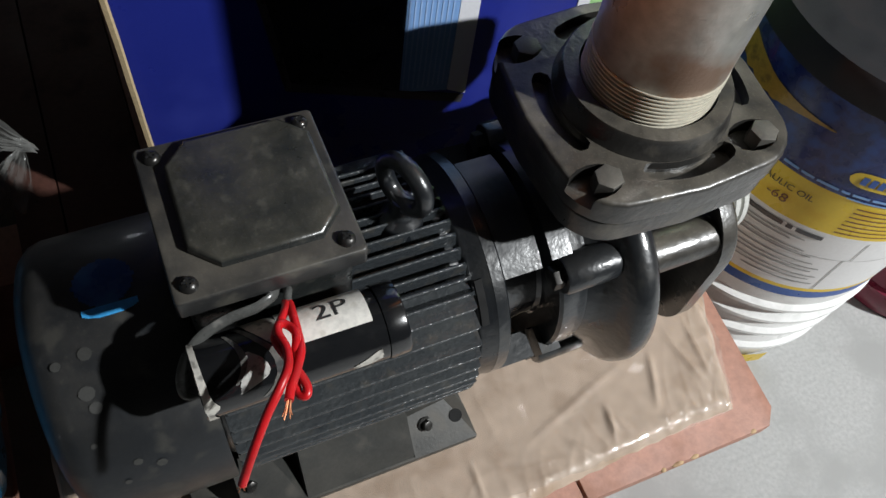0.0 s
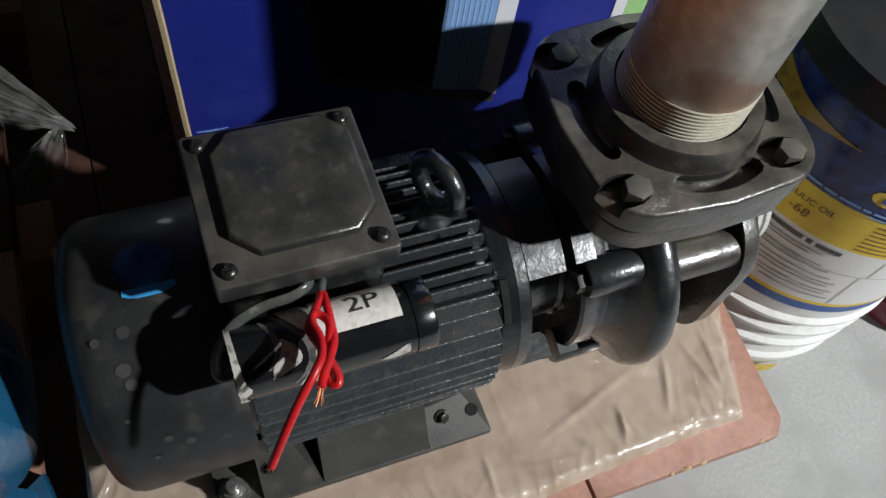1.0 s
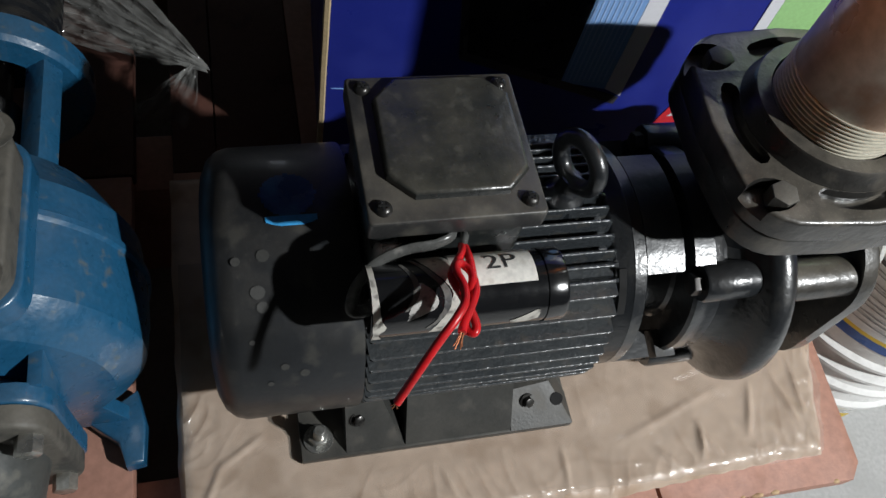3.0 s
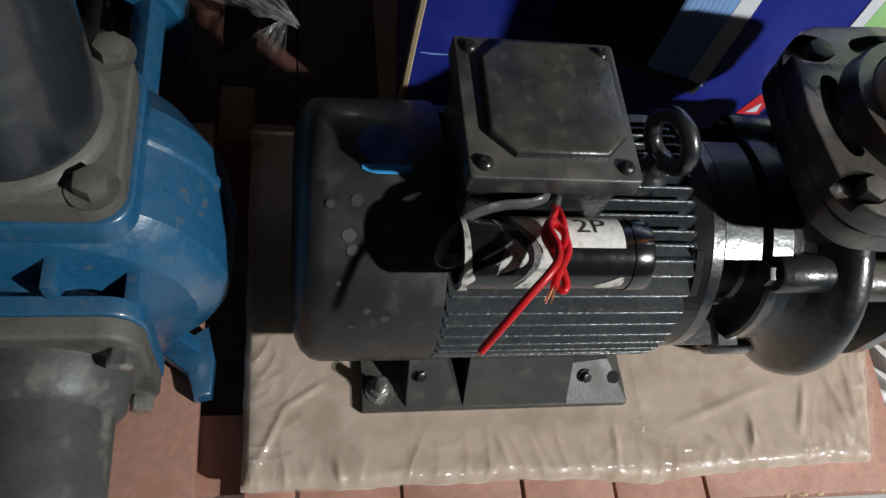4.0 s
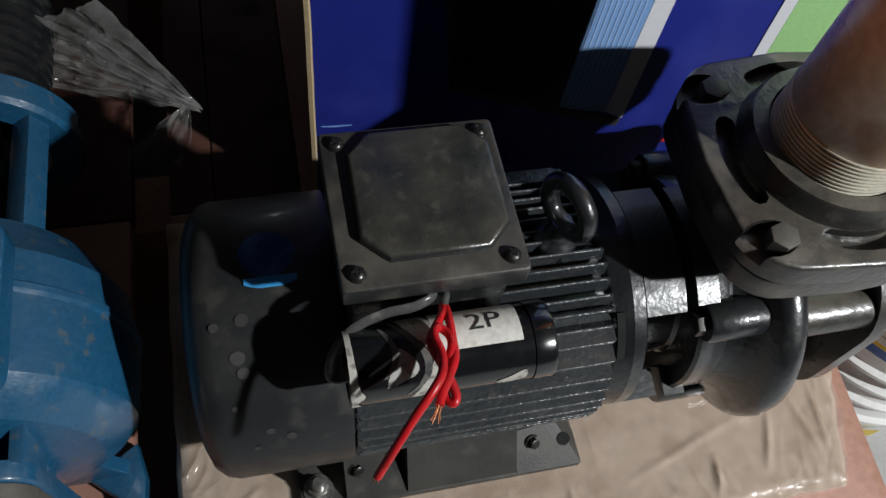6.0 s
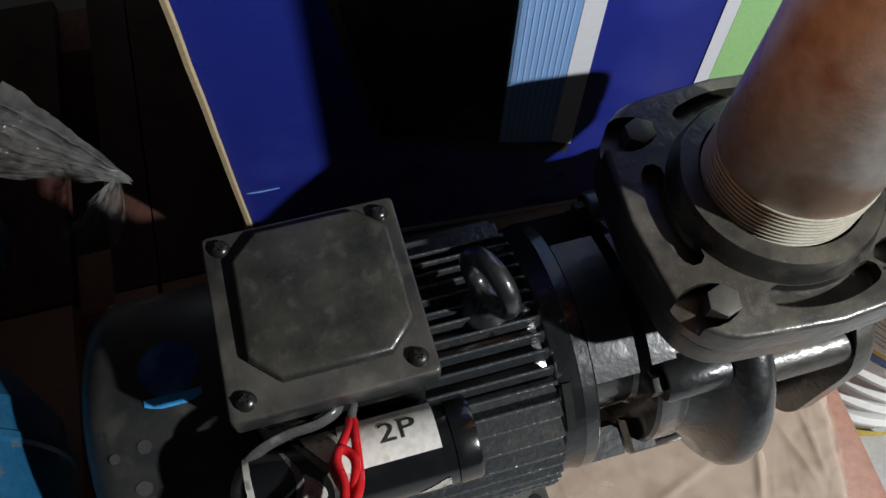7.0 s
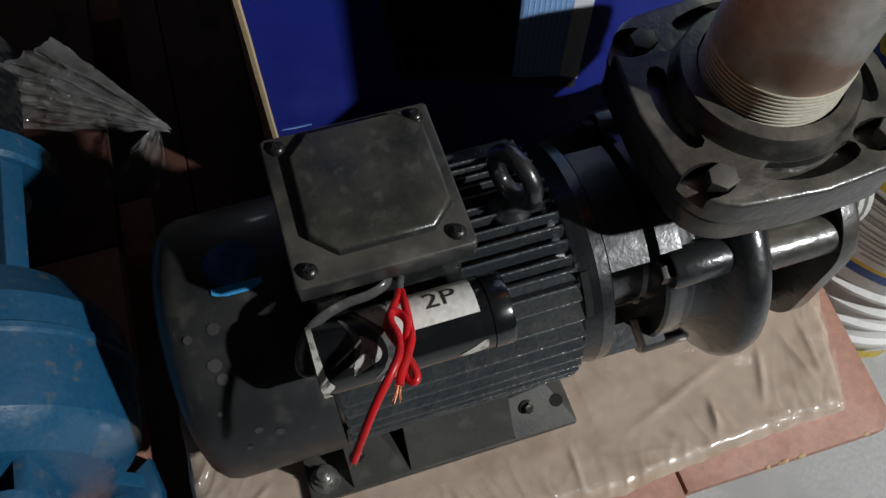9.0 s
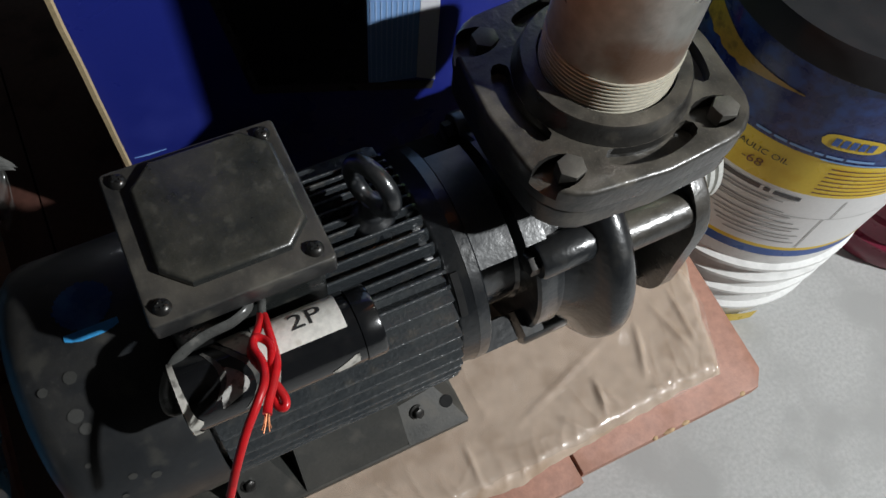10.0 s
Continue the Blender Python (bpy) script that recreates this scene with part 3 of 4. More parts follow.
# bars of the lantern bracket
def bracket_bar(a, x0, x1, r0=0.072, r1=0.096, half=17):
    bm = bmesh.new()
    n = 8
    rings = []
    for x in (x0, (x0 + x1) / 2, x1):
        ring = []
        for i in range(n + 1):
            w = radians(a - half + 2 * half * i / n)
            ring.append(bm.verts.new((x, -r1 * math.sin(w), ZA + r1 * math.cos(w))))
        for i in range(n, -1, -1):
            w = radians(a - half + 2 * half * i / n)
            ring.append(bm.verts.new((x, -r0 * math.sin(w), ZA + r0 * math.cos(w))))
        rings.append(ring)
    for p, q in zip(rings, rings[1:]):
        for i in range(len(p)):
            bm.faces.new((p[i], p[(i + 1) % len(p)], q[(i + 1) % len(p)], q[i]))
    bm.faces.new(rings[0][::-1]); bm.faces.new(rings[-1])
    return bm
for a, half in ((8, 32), (113, 9), (180, 20), (277, 26)):
    part("bracket_bar", bracket_bar(a, 0.1625, 0.1935, half=half, r1=0.0945), M_BAR, shield)
    part("bracket_bar", bracket_bar(a, 0.202, 0.2195, half=half - 2, r1=0.0955), M_BAR, shield)
bm = bmesh.new()
lathe(bm, [(0.2, 0.055), (0.2075, 0.06), (0.2075, 0.088), (0.21, 0.0905), (0.228, 0.0905), (0.236, 0.085), (0.243, 0)], MX, 72)
part("back_plate", bm, M_GLOSS, motor)

# volute
def spiral(w, a):
    # wide towards the front, tighter underneath
    y, z = math.cos(w), math.sin(w)
    return 1.0 + 0.13 * max(0.0, -y) ** 1.5 - 0.04 * max(0.0, -z) ** 2
bm = bmesh.new()
lathe(bm, [(0.226, 0.0), (0.226, 0.076), (0.236, 0.08), (0.246, 0.087), (0.253, 0.0965), (0.2565, 0.104), (0.261, 0.1085), (0.268, 0.11), (0.275, 0.1085), (0.28, 0.104), (0.283, 0.096), (0.286, 0.08), (0.29, 0.052), (0.345, 0.05), (0.345, 0)], MX, 96, spiral)
volute = part("volute_casing", bm, M_GLOSS, motor, "black enamelled cast volute")
for a in (47, 128, 218, 308):
    w = radians(a)
    y, z = -0.1 * math.sin(w), ZA + 0.1 * math.cos(w)
    bm = bmesh.new()
    lathe(bm, [(0.2075, 0), (0.2075, 0.014), (0.2095, 0.0155), (0.25, 0.0155), (0.262, 0.012), (0.265, 0)], Matrix.Translation((0, y * 0.92, ZA + (z - ZA) * 0.92)) @ AX, 24)
    part("boss", bm, M_GLOSS, volute)
nut_mesh = finish(hex_bolt(0.0095, 0.008), "nut", M_SCREW)
for a in (47, 128, 218, 308):
    w = radians(a)
    shared("nut", nut_mesh, motor, Matrix.Translation((0.207, -0.092 * math.sin(w), ZA + 0.092 * math.cos(w))) @ Matrix.Rotation(radians(-90), 4, "Y"))
# suction flange, its stud sleeves and nipple
bm = bmesh.new()
prism(bm, rounded(0.094, 0.092, 0.055, n=10), 0.344, 0.36, MX, bevel=0.004)
sflange = part("suction_flange", bm, M_FLANGE, motor, "dusty cast suction flange")
for a in (52, 142, 218, 308):
    w = radians(a)
    bm = bmesh.new()
    lathe(bm, [(0.27, 0.0), (0.27, 0.0175), (0.345, 0.0175), (0.345, 0)], Matrix.Translation((0, -0.088 * math.sin(w), ZA + 0.088 * math.cos(w))) @ AX, 28)
    part("stud_sleeve", bm, M_FLANGE, sflange)
bm = bmesh.new()
pr = [(0.36, 0), (0.36, 0.04)]
for i in range(7):
    x = 0.364 + 0.009 * i
    pr += [(x, 0.043), (x + 0.001, 0.0465), (x + 0.006, 0.0465), (x + 0.007, 0.043)]
pr += [(0.43, 0.04), (0.43, 0)]
lathe(bm, pr, MX, 48)
part("ribbed_nipple", bm, M_PVC, motor, "ribbed pale grey nipple")

# discharge neck and the two flanges
FX, FY = 0.2725, -0.004
MF = Matrix.Translation((FX, FY, 0))
bm = bmesh.new()
lathe(bm, [(0.16, 0.055), (0.195, 0.052), (0.225, 0.054), (0.243, 0.064), (0.248, 0.068)], MF, 48)
part("discharge_neck", bm, M_GLOSS, volute)
bm = bmesh.new()
prism(bm, rounded(0.084, 0.082, 0.036, bulge=0.003), 0.2475, 0.268, MF, bevel=0.003)
part("lower_flange", bm, M_FLANGE, motor, "black cast flange of the outlet")
outline = rounded(0.0855, 0.0835, 0.038, bulge=0.004)
TOPZ = 0.2905


def kidney(r0, r1, a0, a1, n=9):
    pts = []
    rm, rr = (r0 + r1) / 2, (r1 - r0) / 2
    for i in range(n):
        w = radians(a0 + (a1 - a0) * i / (n - 1))
        pts.append((r1 * math.cos(w), r1 * math.sin(w)))
    for i in range(1, 4):
        v = math.pi * i / 4
        w = radians(a1)
        pts.append(((rm + rr * math.cos(v)) * math.cos(w) - rr * math.sin(v) * math.sin(w), (rm + rr * math.cos(v)) * math.sin(w) + rr * math.sin(v) * math.cos(w)))
    for i in range(n - 1, -1, -1):
        w = radians(a0 + (a1 - a0) * i / (n - 1))
        pts.append((r0 * math.cos(w), r0 * math.sin(w)))
    for i in range(1, 4):
        v = math.pi * i / 4
        w = radians(a0)
        pts.append(((rm - rr * math.cos(v)) * math.cos(w) + rr * math.sin(v) * math.sin(w), (rm - rr * math.cos(v)) * math.sin(w) - rr * math.sin(v) * math.cos(w)))
    return pts


def cut(bm, cutter_bm, name, mat, sharp=30):
    """The first shape with the second cut out of it, as a mesh."""
    a = new("tmp_body", finish(bm, "tmp_body", mat))
    c = new("tmp_cutter", finish(cutter_bm, "tmp_cutter", mat))
    mod = a.modifiers.new("cut", "BOOLEAN")
    mod.operation, mod.object, mod.solver = "DIFFERENCE", c, "EXACT"
    bpy.context.view_layer.update()
    me = bpy.data.meshes.new_from_object(a.evaluated_get(bpy.context.evaluated_depsgraph_get()))
    bpy.data.objects.remove(a)
    bpy.data.objects.remove(c)
    out = bmesh.new()
    out.from_mesh(me)
    return out


bolts_at = [(-0.061, -0.059), (0.061, -0.059), (0.061, 0.059), (-0.061, 0.059)]
holes = []
for bx, by in bolts_at:
    s = 1 if bx > 0 else -1
    hw = []
    for i in range(16):
        w = 2 * math.pi * i / 16
        hw.append((bx - 0.0075 + 0.019 * math.cos(w), by + 0.013 * math.sin(w)))
    holes.append(hw)
for a in (0, 90, 180, 270):
    holes.append(kidney(0.063, 0.0765, a - 24, a + 24))
cutters = bmesh.new()
for k, h in enumerate(holes):
    prism(cutters, h, 0.2785 if k < 4 else 0.2805, 0.31, MF)
flange = part("companion_flange", cut(prism(bmesh.new(), outline, 0.2695, TOPZ, MF, bevel=0.0035), cutters, "companion_flange", M_FLANGE), M_FLANGE, motor, "dusty cast-iron flange with four bolts in hollows", sharp=32)
bm = bmesh.new()
lathe(bm, [(0.285, 0.064), (TOPZ + 0.0012, 0.0625), (TOPZ + 0.004, 0.0605), (TOPZ + 0.013, 0.0595), (TOPZ + 0.0155, 0.058), (TOPZ + 0.016, 0.048), (TOPZ + 0.008, 0.0475)], MF, 72)
part("hub", bm, M_FLANGE, flange)
bolt_mesh = finish(hex_bolt(0.0102, 0.0125), "bolt_head", M_BOLT)
for i, (bx, by) in enumerate(bolts_at):
    shared("bolt", bolt_mesh, flange, Matrix.Translation((FX + bx + 0.002, FY + by, 0.2775 + 0.0022)) @ Matrix.Rotation(radians(17 + 23 * i), 4, "Z"), "dusty hexagon bolt")
    bm = bmesh.new()
    lathe(bm, [(0.277, 0.0), (0.277, 0.008), (0.287, 0.008)], Matrix.Translation((FX + bx + 0.002, FY + by, 0)), 12)
    part("shank", bm, M_SCREW, flange)

# terminal box
bm = bmesh.new()
prism(bm, rounded(0.051, 0.049, 0.006, n=4), 0.196, 0.2635, bevel=0.0)
prism(bm, rounded(0.046, 0.043, 0.006, n=4), 0.185, 0.197)
tbox = part("terminal_box", bm, M_LID, motor, "black terminal box body")
bm = bmesh.new()
prism(bm, rounded(0.0565, 0.0565, 0.003, n=4), 0.2635, 0.279, bevel=0.002)
lid = part("lid", bm, M_RIM, tbox, "dusty black lid with four corner screws")
bm = bmesh.new()
CH, PH = 0.0155, 0.0455
octo = [(x + 0.004, y + 0.0045) for x, y in [(-PH + CH, -PH), (PH - CH, -PH), (PH, -PH + CH), (PH, PH - CH), (PH - CH, PH), (-PH + CH, PH), (-PH, PH - CH), (-PH, -PH + CH)]]
prism(bm, octo, 0.278, 0.2855, bevel=0.0035, steps=4)
part("raised_panel", bm, M_LID, tbox)
bm = bmesh.new()
lathe(bm, [(0, 0.0), (0, 0.0056), (0.002, 0.0052), (0.0035, 0.004), (0.0042, 0.0022), (0.003, 0.0012), (0.003, 0)], seg=20)
screw_mesh = finish(bm, "screw", M_SCREW)
# thin raised bars whose black paints the shade in the cross recess
bm = bmesh.new()
box(bm, -0.0034, 0.0034, -0.0007, 0.0007, 0, 0.0002)
box(bm, -0.0007, 0.0007, -0.0034, 0.0034, 0, 0.0003)
cross_mesh = finish(bm, "screw_cross", M_HOLLOW_SHADE)
for i, (sx, sy) in enumerate(((-1, 1), (1, 1), (-1, -1), (1, -1))):
    shared("screw", screw_mesh, tbox, moved(0.0462 * sx, 0.0462 * sy, 0.279), "small cross-head screw")
    shared("screw_slot", cross_mesh, tbox, moved(0.0462 * sx, 0.0462 * sy, 0.2831, 0, 0, 25 + 31 * i))

# capacitor
CY, CZ, CR = -0.082, 0.231, 0.0235
MC = Matrix.Translation((0, CY, CZ)) @ AX
bm = bmesh.new()
lathe(bm, [(-0.05, 0), (-0.05, CR * 0.8), (-0.058, CR * 0.86), (-0.058, CR), (-0.03, CR * 1.01), (0.0, CR), (0.054, CR), (0.054, CR * 0.9)], MC, 48)
capacitor = part("capacitor", bm, M_SLEEVE, motor, "black motor capacitor with a white label")
bm = bmesh.new()
lathe(bm, [(0.0545, 0), (0.0545, CR + 0.0007), (0.066, CR + 0.0009), (0.068, CR), (0.0685, CR * 0.8), (0.067, 0)], MC, 48)
part("end_cap", bm, M_SLEEVE, capacitor)


def cap_patch(bm, x0, x1, a0, a1, r, nx=10, na=10, edge=None):
    g = []
    for i in range(nx + 1):
        row = []
        for j in range(na + 1):
            x = x0 + (x1 - x0) * i / nx
            a = a0 + (a1 - a0) * j / na
            if edge and i in (0, nx):
                x += edge * noise.noise((j * 0.9, a0, x0 * 50))
            w = radians(a)
            row.append(bm.verts.new((x, CY - r * math.sin(w), CZ + r * math.cos(w))))
        g.append(row)
    for i in range(nx):
        for j in range(na):
            bm.faces.new((g[i][j], g[i + 1][j], g[i + 1][j + 1], g[i][j + 1]))
    return bm


part("label", cap_patch(bmesh.new(), -0.006, 0.0475, -70, 19, CR + 0.0004), M_LABEL, capacitor, "white paper label marked 2P")


def cap_ribbon(pts, r, n=40):
    """A torn strip lying on the capacitor: (x, angle, half width) along its length."""
    bm = bmesh.new()
    path = smooth_path(pts, 8)
    rows = []
    for i, p in enumerate(path):
        row = []
        for k in (-1.0, -0.4, 0.4, 1.0):
            x = p[0] + k * p[2] * (1 + 0.14 * noise.noise((i * 0.6, k, p[0] * 40)))
            w = radians(p[1])
            row.append(bm.verts.new((x, CY - r * math.sin(w), CZ + r * math.cos(w))))
        rows.append(row)
    for a, b in zip(rows, rows[1:]):
        for k in range(3):
            bm.faces.new((a[k], a[k + 1], b[k + 1], b[k]))
    return bm


FOIL = [([(-0.0562, -40, 0.0016), (-0.0557, 0, 0.0018), (-0.0553, 30, 0.0022), (-0.0548, 55, 0.0026), (-0.0535, 72, 0.0042), (-0.0553, 86, 0.0018), (-0.0545, 104, 0.003), (-0.055, 122, 0.002)], 0.0007, M_TORN, "torn white end of the sleeve"),
        ([(-0.019, -60, 0.008), (-0.015, -35, 0.009), (-0.0085, -8, 0.008), (-0.0035, 22, 0.0045), (-0.005, 45, 0.006), (-0.009, 68, 0.007), (-0.0135, 98, 0.009)], 0.0003, M_TORN, "white printed field of the sleeve"),
        ([(-0.031, -45, 0.0016), (-0.0205, -10, 0.002), (-0.0125, 16, 0.0022), (-0.0115, 42, 0.0022), (-0.0165, 64, 0.0018), (-0.024, 82, 0.001)], 0.0005, M_SMEAR, "grey printed swoosh"),
        ([(-0.027, 6, 0.0008), (-0.0245, 22, 0.0055), (-0.026, 42, 0.0085), (-0.031, 54, 0.0045), (-0.036, 62, 0.0006)], 0.0004, M_SILVER, "silver printed crescent"),
        ([(-0.037, -32, 0.001), (-0.0305, 0, 0.0019), (-0.0305, 24, 0.0019), (-0.037, 46, 0.001)], 0.0006, M_SMEAR, "brown printed arc"),
        ([(0.0478, 66, 0.0012), (0.0455, 72, 0.0035), (0.0425, 80, 0.0065), (0.039, 87, 0.0085), (0.036, 94, 0.004)], 0.0004, M_TORN, "scraped pale patch")]
for pts, lift, mt, lb in FOIL:
    part("sleeve_print", cap_ribbon(pts, CR + lift), mt, capacitor, lb)
# lettering, wrapped on the cylinder
cu = bpy.data.curves.new("marking", "FONT")
cu.body, cu.size, cu.extrude = "2P", 0.0195, 0.0
cu.align_x, cu.align_y = "CENTER", "CENTER"
tmp = new("tmp_text", cu)
bpy.context.view_layer.update()
me = bpy.data.meshes.new_from_object(tmp.evaluated_get(bpy.context.evaluated_depsgraph_get()))
bpy.data.objects.remove(tmp)
bm = bmesh.new()
bm.from_mesh(me)
bmesh.ops.subdivide_edges(bm, edges=bm.edges, cuts=1)
for v in bm.verts:
    w = -v.co.y * 0.9 / CR + radians(-19)
    v.co = Vector((0.026 + v.co.x * 1.1, CY - (CR + 0.0007) * math.sin(w), CZ + (CR + 0.0007) * math.cos(w)))
part("marking", bm, M_INK, capacitor, "black 2P lettering")
# clamp strap under it
bm = bmesh.new()
box(bm, -0.03, 0.045, -0.066, -0.05, 0.188, 0.214, 0.002)
part("clamp", bm, M_GLOSS, capacitor)

# grey cable over the capacitor
bm = bmesh.new()
tube(bm, [(0.002, -0.045, 0.246), (-0.002, -0.056, 0.258), (-0.014, -0.061, 0.2585), (-0.032, -0.062, 0.2565), (-0.05, -0.066, 0.2505), (-0.063, -0.074, 0.236), (-0.066, -0.082, 0.222), (-0.058, -0.084, 0.222), (-0.048, -0.083, 0.228)], 0.0042, 12, flat=0.5)
part("cable", bm, M_CABLE, motor, "grey taped cable bending into the capacitor")
bm = bmesh.new()
tube(bm, [(0.006, -0.046, 0.243), (0.0065, -0.054, 0.2555), (0.004, -0.062, 0.257), (0.0035, -0.07, 0.2545)], 0.0027, 10)
part("wire_sleeve", bm, M_CABLE, motor)
# red wire, knotted
red = thing("red_wire", (0.0, -0.1, 0.2), "knotted red insulated wire hanging from the capacitor", "wire")
R0 = 0.0026
bm = bmesh.new()
tube(bm, [(0.003, -0.062, 0.256), (0.0005, -0.07, 0.262), (-0.0085, -0.083, 0.2655), (-0.0105, -0.09, 0.267), (-0.008, -0.1, 0.2685), (-0.0045, -0.111, 0.2685), (-0.0025, -0.1205, 0.267), (-0.0045, -0.125, 0.266), (-0.0078, -0.1215, 0.2645),
          (-0.0065, -0.111, 0.2655), (-0.002, -0.1, 0.271), (0.001, -0.09, 0.27), (-0.001, -0.083, 0.2675), (-0.0055, -0.0805, 0.2685), (-0.0082, -0.087, 0.271), (-0.0068, -0.099, 0.2745), (-0.0095, -0.111, 0.2785),
          (-0.0166, -0.1205, 0.279), (-0.028, -0.131, 0.271), (-0.0395, -0.1415, 0.2555), (-0.0497, -0.1499, 0.2351)], R0, 12, 9)
part("insulation", bm, M_RED, red)
bm = bmesh.new()
tube(bm, [(0.0045, -0.064, 0.257), (0.0035, -0.076, 0.264), (0.0025, -0.088, 0.2665), (0.0005, -0.101, 0.2715), (-0.0055, -0.1125, 0.274), (-0.0115, -0.122, 0.2755), (-0.0145, -0.1285, 0.2768)], R0, 12, 9)
part("insulation", bm, M_RED, red)
for x, y, z, dx, dy, dz in ((-0.0145, -0.1285, 0.2768, -0.0035, -0.007, -0.003), (-0.0497, -0.1499, 0.2351, -0.0012, -0.001, -0.004)):
    for k in range(5):
        bm = bmesh.new()
        ox, oy = 0.0009 * math.cos(k * 1.3), 0.0009 * math.sin(k * 1.3)
        tube(bm, [(x + ox - dx * 0.4, y + oy - dy * 0.4, z - dz * 0.4), (x + ox * 1.6 + dx * 0.5, y + oy + dy * 0.5, z + dz * 0.5), (x + ox * 3 + dx, y + oy * 2 + dy, z + dz)], 0.0004, 5, 3)
        part("copper_strand", bm, M_COPPER, red, "bare copper strand")

# eye bolt
bm = bmesh.new()
lathe(bm, [(0.196, 0.0), (0.196, 0.017), (0.207, 0.0165), (0.211, 0.015), (0.2135, 0.011), (0.22, 0.0085), (0.231, 0.0075), (0.231, 0)], Matrix.Translation((0.103, 0.0, 0)), 32)
eye_base = part("eye_bolt", bm, M_GLOSS, motor, "black painted lifting eye bolt")
bm = bmesh.new()
EC = Vector((0.103, 0.0, 0.2475))
ra, rb = 0.0195, 0.0066
nu, nv = 40, 14
ring = []
for i in range(nu):
    w = 2 * math.pi * i / nu
    d = Vector((math.cos(w) * math.cos(radians(-68)), math.cos(w) * math.sin(radians(-68)), math.sin(w)))
    sd = Vector((math.sin(radians(68)), math.cos(radians(68)), 0))
    ring.append([bm.verts.new(EC + d * (ra + rb * math.cos(2 * math.pi * k / nv)) + sd * rb * math.sin(2 * math.pi * k / nv)) for k in range(nv)])
for i in range(nu):
    p, q = ring[i], ring[(i + 1) % nu]
    for k in range(nv):
        bm.faces.new((p[k], p[(k + 1) % nv], q[(k + 1) % nv], q[k]))
part("ring", bm, M_GLOSS, eye_base)

# foot
def slab(bm, pts_top, pts_bot, back=0.03):
    """Sloping plate between an upper and a lower edge, with a thickness."""
    a = [bm.verts.new(p) for p in pts_top]
    b = [bm.verts.new(p) for p in pts_bot]
    a2 = [bm.verts.new((p[0], p[1] + back, p[2] - 0.004)) for p in pts_top]
    b2 = [bm.verts.new((p[0], p[1] + back, p[2])) for p in pts_bot]
    for quad in ((a[0], a[1], b[1], b[0]), (a2[0], b2[0], b2[1], a2[1]), (a[0], b[0], b2[0], a2[0]), (a[1], a2[1], b2[1], b[1]), (a[0], a2[0], a2[1], a[1]), (b[0], b[1], b2[1], b2[0])):
        bm.faces.new(quad)
    return bm


bm = bmesh.new()
box(bm, -0.097, 0.143, -0.117, 0.117, 0.0003, 0.009, 0.0015)
base = part("foot_plate", bm, M_BASE, motor, "dusty black cast foot plate")
bm = bmesh.new()
slab(bm, [(-0.06, -0.086, 0.047), (-0.029, -0.086, 0.047)], [(-0.06, -0.115, 0.0088), (-0.0105, -0.115, 0.0088)])
part("foot_web", bm, M_BASE, base)
bm = bmesh.new()
slab(bm, [(-0.008, -0.086, 0.047), (0.085, -0.086, 0.047)], [(-0.0095, -0.115, 0.0088), (0.085, -0.115, 0.0088)])
part("foot_web", bm, M_BASE, base)
bm = bmesh.new()
slab(bm, [(0.085, -0.086, 0.03), (0.123, -0.082, 0.03)], [(0.085, -0.1165, 0.0092), (0.143, -0.1165, 0.0092)])
part("foot_pad", bm, M_BASE, base)
# solid block behind the webs, its black painting the shade under the body
bm = bmesh.new()
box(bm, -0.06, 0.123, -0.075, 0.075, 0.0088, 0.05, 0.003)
part("pedestal", bm, M_HOLLOW_SHADE, base, "solid block painted black for the shade under the body")
# disc on the pad, black in place of the shade in a bolt hole
bm = bmesh.new()
lathe(bm, [(0, 0), (0, 0.0058), (0.0012, 0.0058), (0.0012, 0)], seg=20)
bm.transform(pose(0.129, -0.0965, 0.0212, 31, 0, 0))
part("bolt_hole", bm, M_HOLLOW_SHADE, base, "black disc painting the shade of an open bolt hole")
foot_nut = finish(hex_bolt(0.0085, 0.008, 0.0018), "foot_nut", M_ZINC)
shared("foot_nut", foot_nut, base, moved(-0.082, -0.1, 0.009, 0, 0, 12), "bright zinc nut and washer")
bm = bmesh.new()
lathe(bm, [(0.009, 0), (0.009, 0.005), (0.034, 0.005), (0.035, 0.004), (0.035, 0)], Matrix.Translation((-0.082, -0.1, 0)), 16)
part("stud", bm, M_ZINC, base, "bright threaded stud")
small_bolt = finish(hex_bolt(0.0048, 0.005, 0.001), "small_bolt", M_SCREW)
for x, y, z in ((-0.05, -0.0945, 0.034), (0.101, -0.095, 0.0225)):
    shared("small_bolt", small_bolt, base, moved(x, y, z, 48, 0, 20))

# ---------------------------------------------------------------- steel pipe on the flange
pipe = thing("steel_pipe", (FX, FY, TOPZ), "upright galvanised steel pipe screwed into the flange, stained", "pipe")
PR = 0.0455
bm = bmesh.new()
lathe(bm, [(0.33, PR * 0.97), (0.332, PR), (1.4, PR), (1.4, PR - 0.004), (0.34, PR - 0.004)], MF, 72)
part("tube", bm, M_PIPE, pipe)
bm = bmesh.new()
pr = []
for i in range(9):
    z = 0.302 + 0.0033 * i
    pr += [(z, PR - 0.0014), (z + 0.0009, PR - 0.0014), (z + 0.0016, PR + 0.0008), (z + 0.0027, PR + 0.0008)]
lathe(bm, pr + [(0.3315, PR - 0.0006)], MF, 72)
part("thread", bm, M_THREAD, pipe, "bright cut pipe thread", sharp=25)

# ---------------------------------------------------------------- blue pump
BX, BZ = -0.323, 0.105
blue = thing("blue_motor_pump", (BX, 0.1, DECK), "blue painted water pump, chipped and dusty, on planks", "pump")
MB = Matrix.Translation((BX, 0, BZ)) @ AY
bm = bmesh.new()
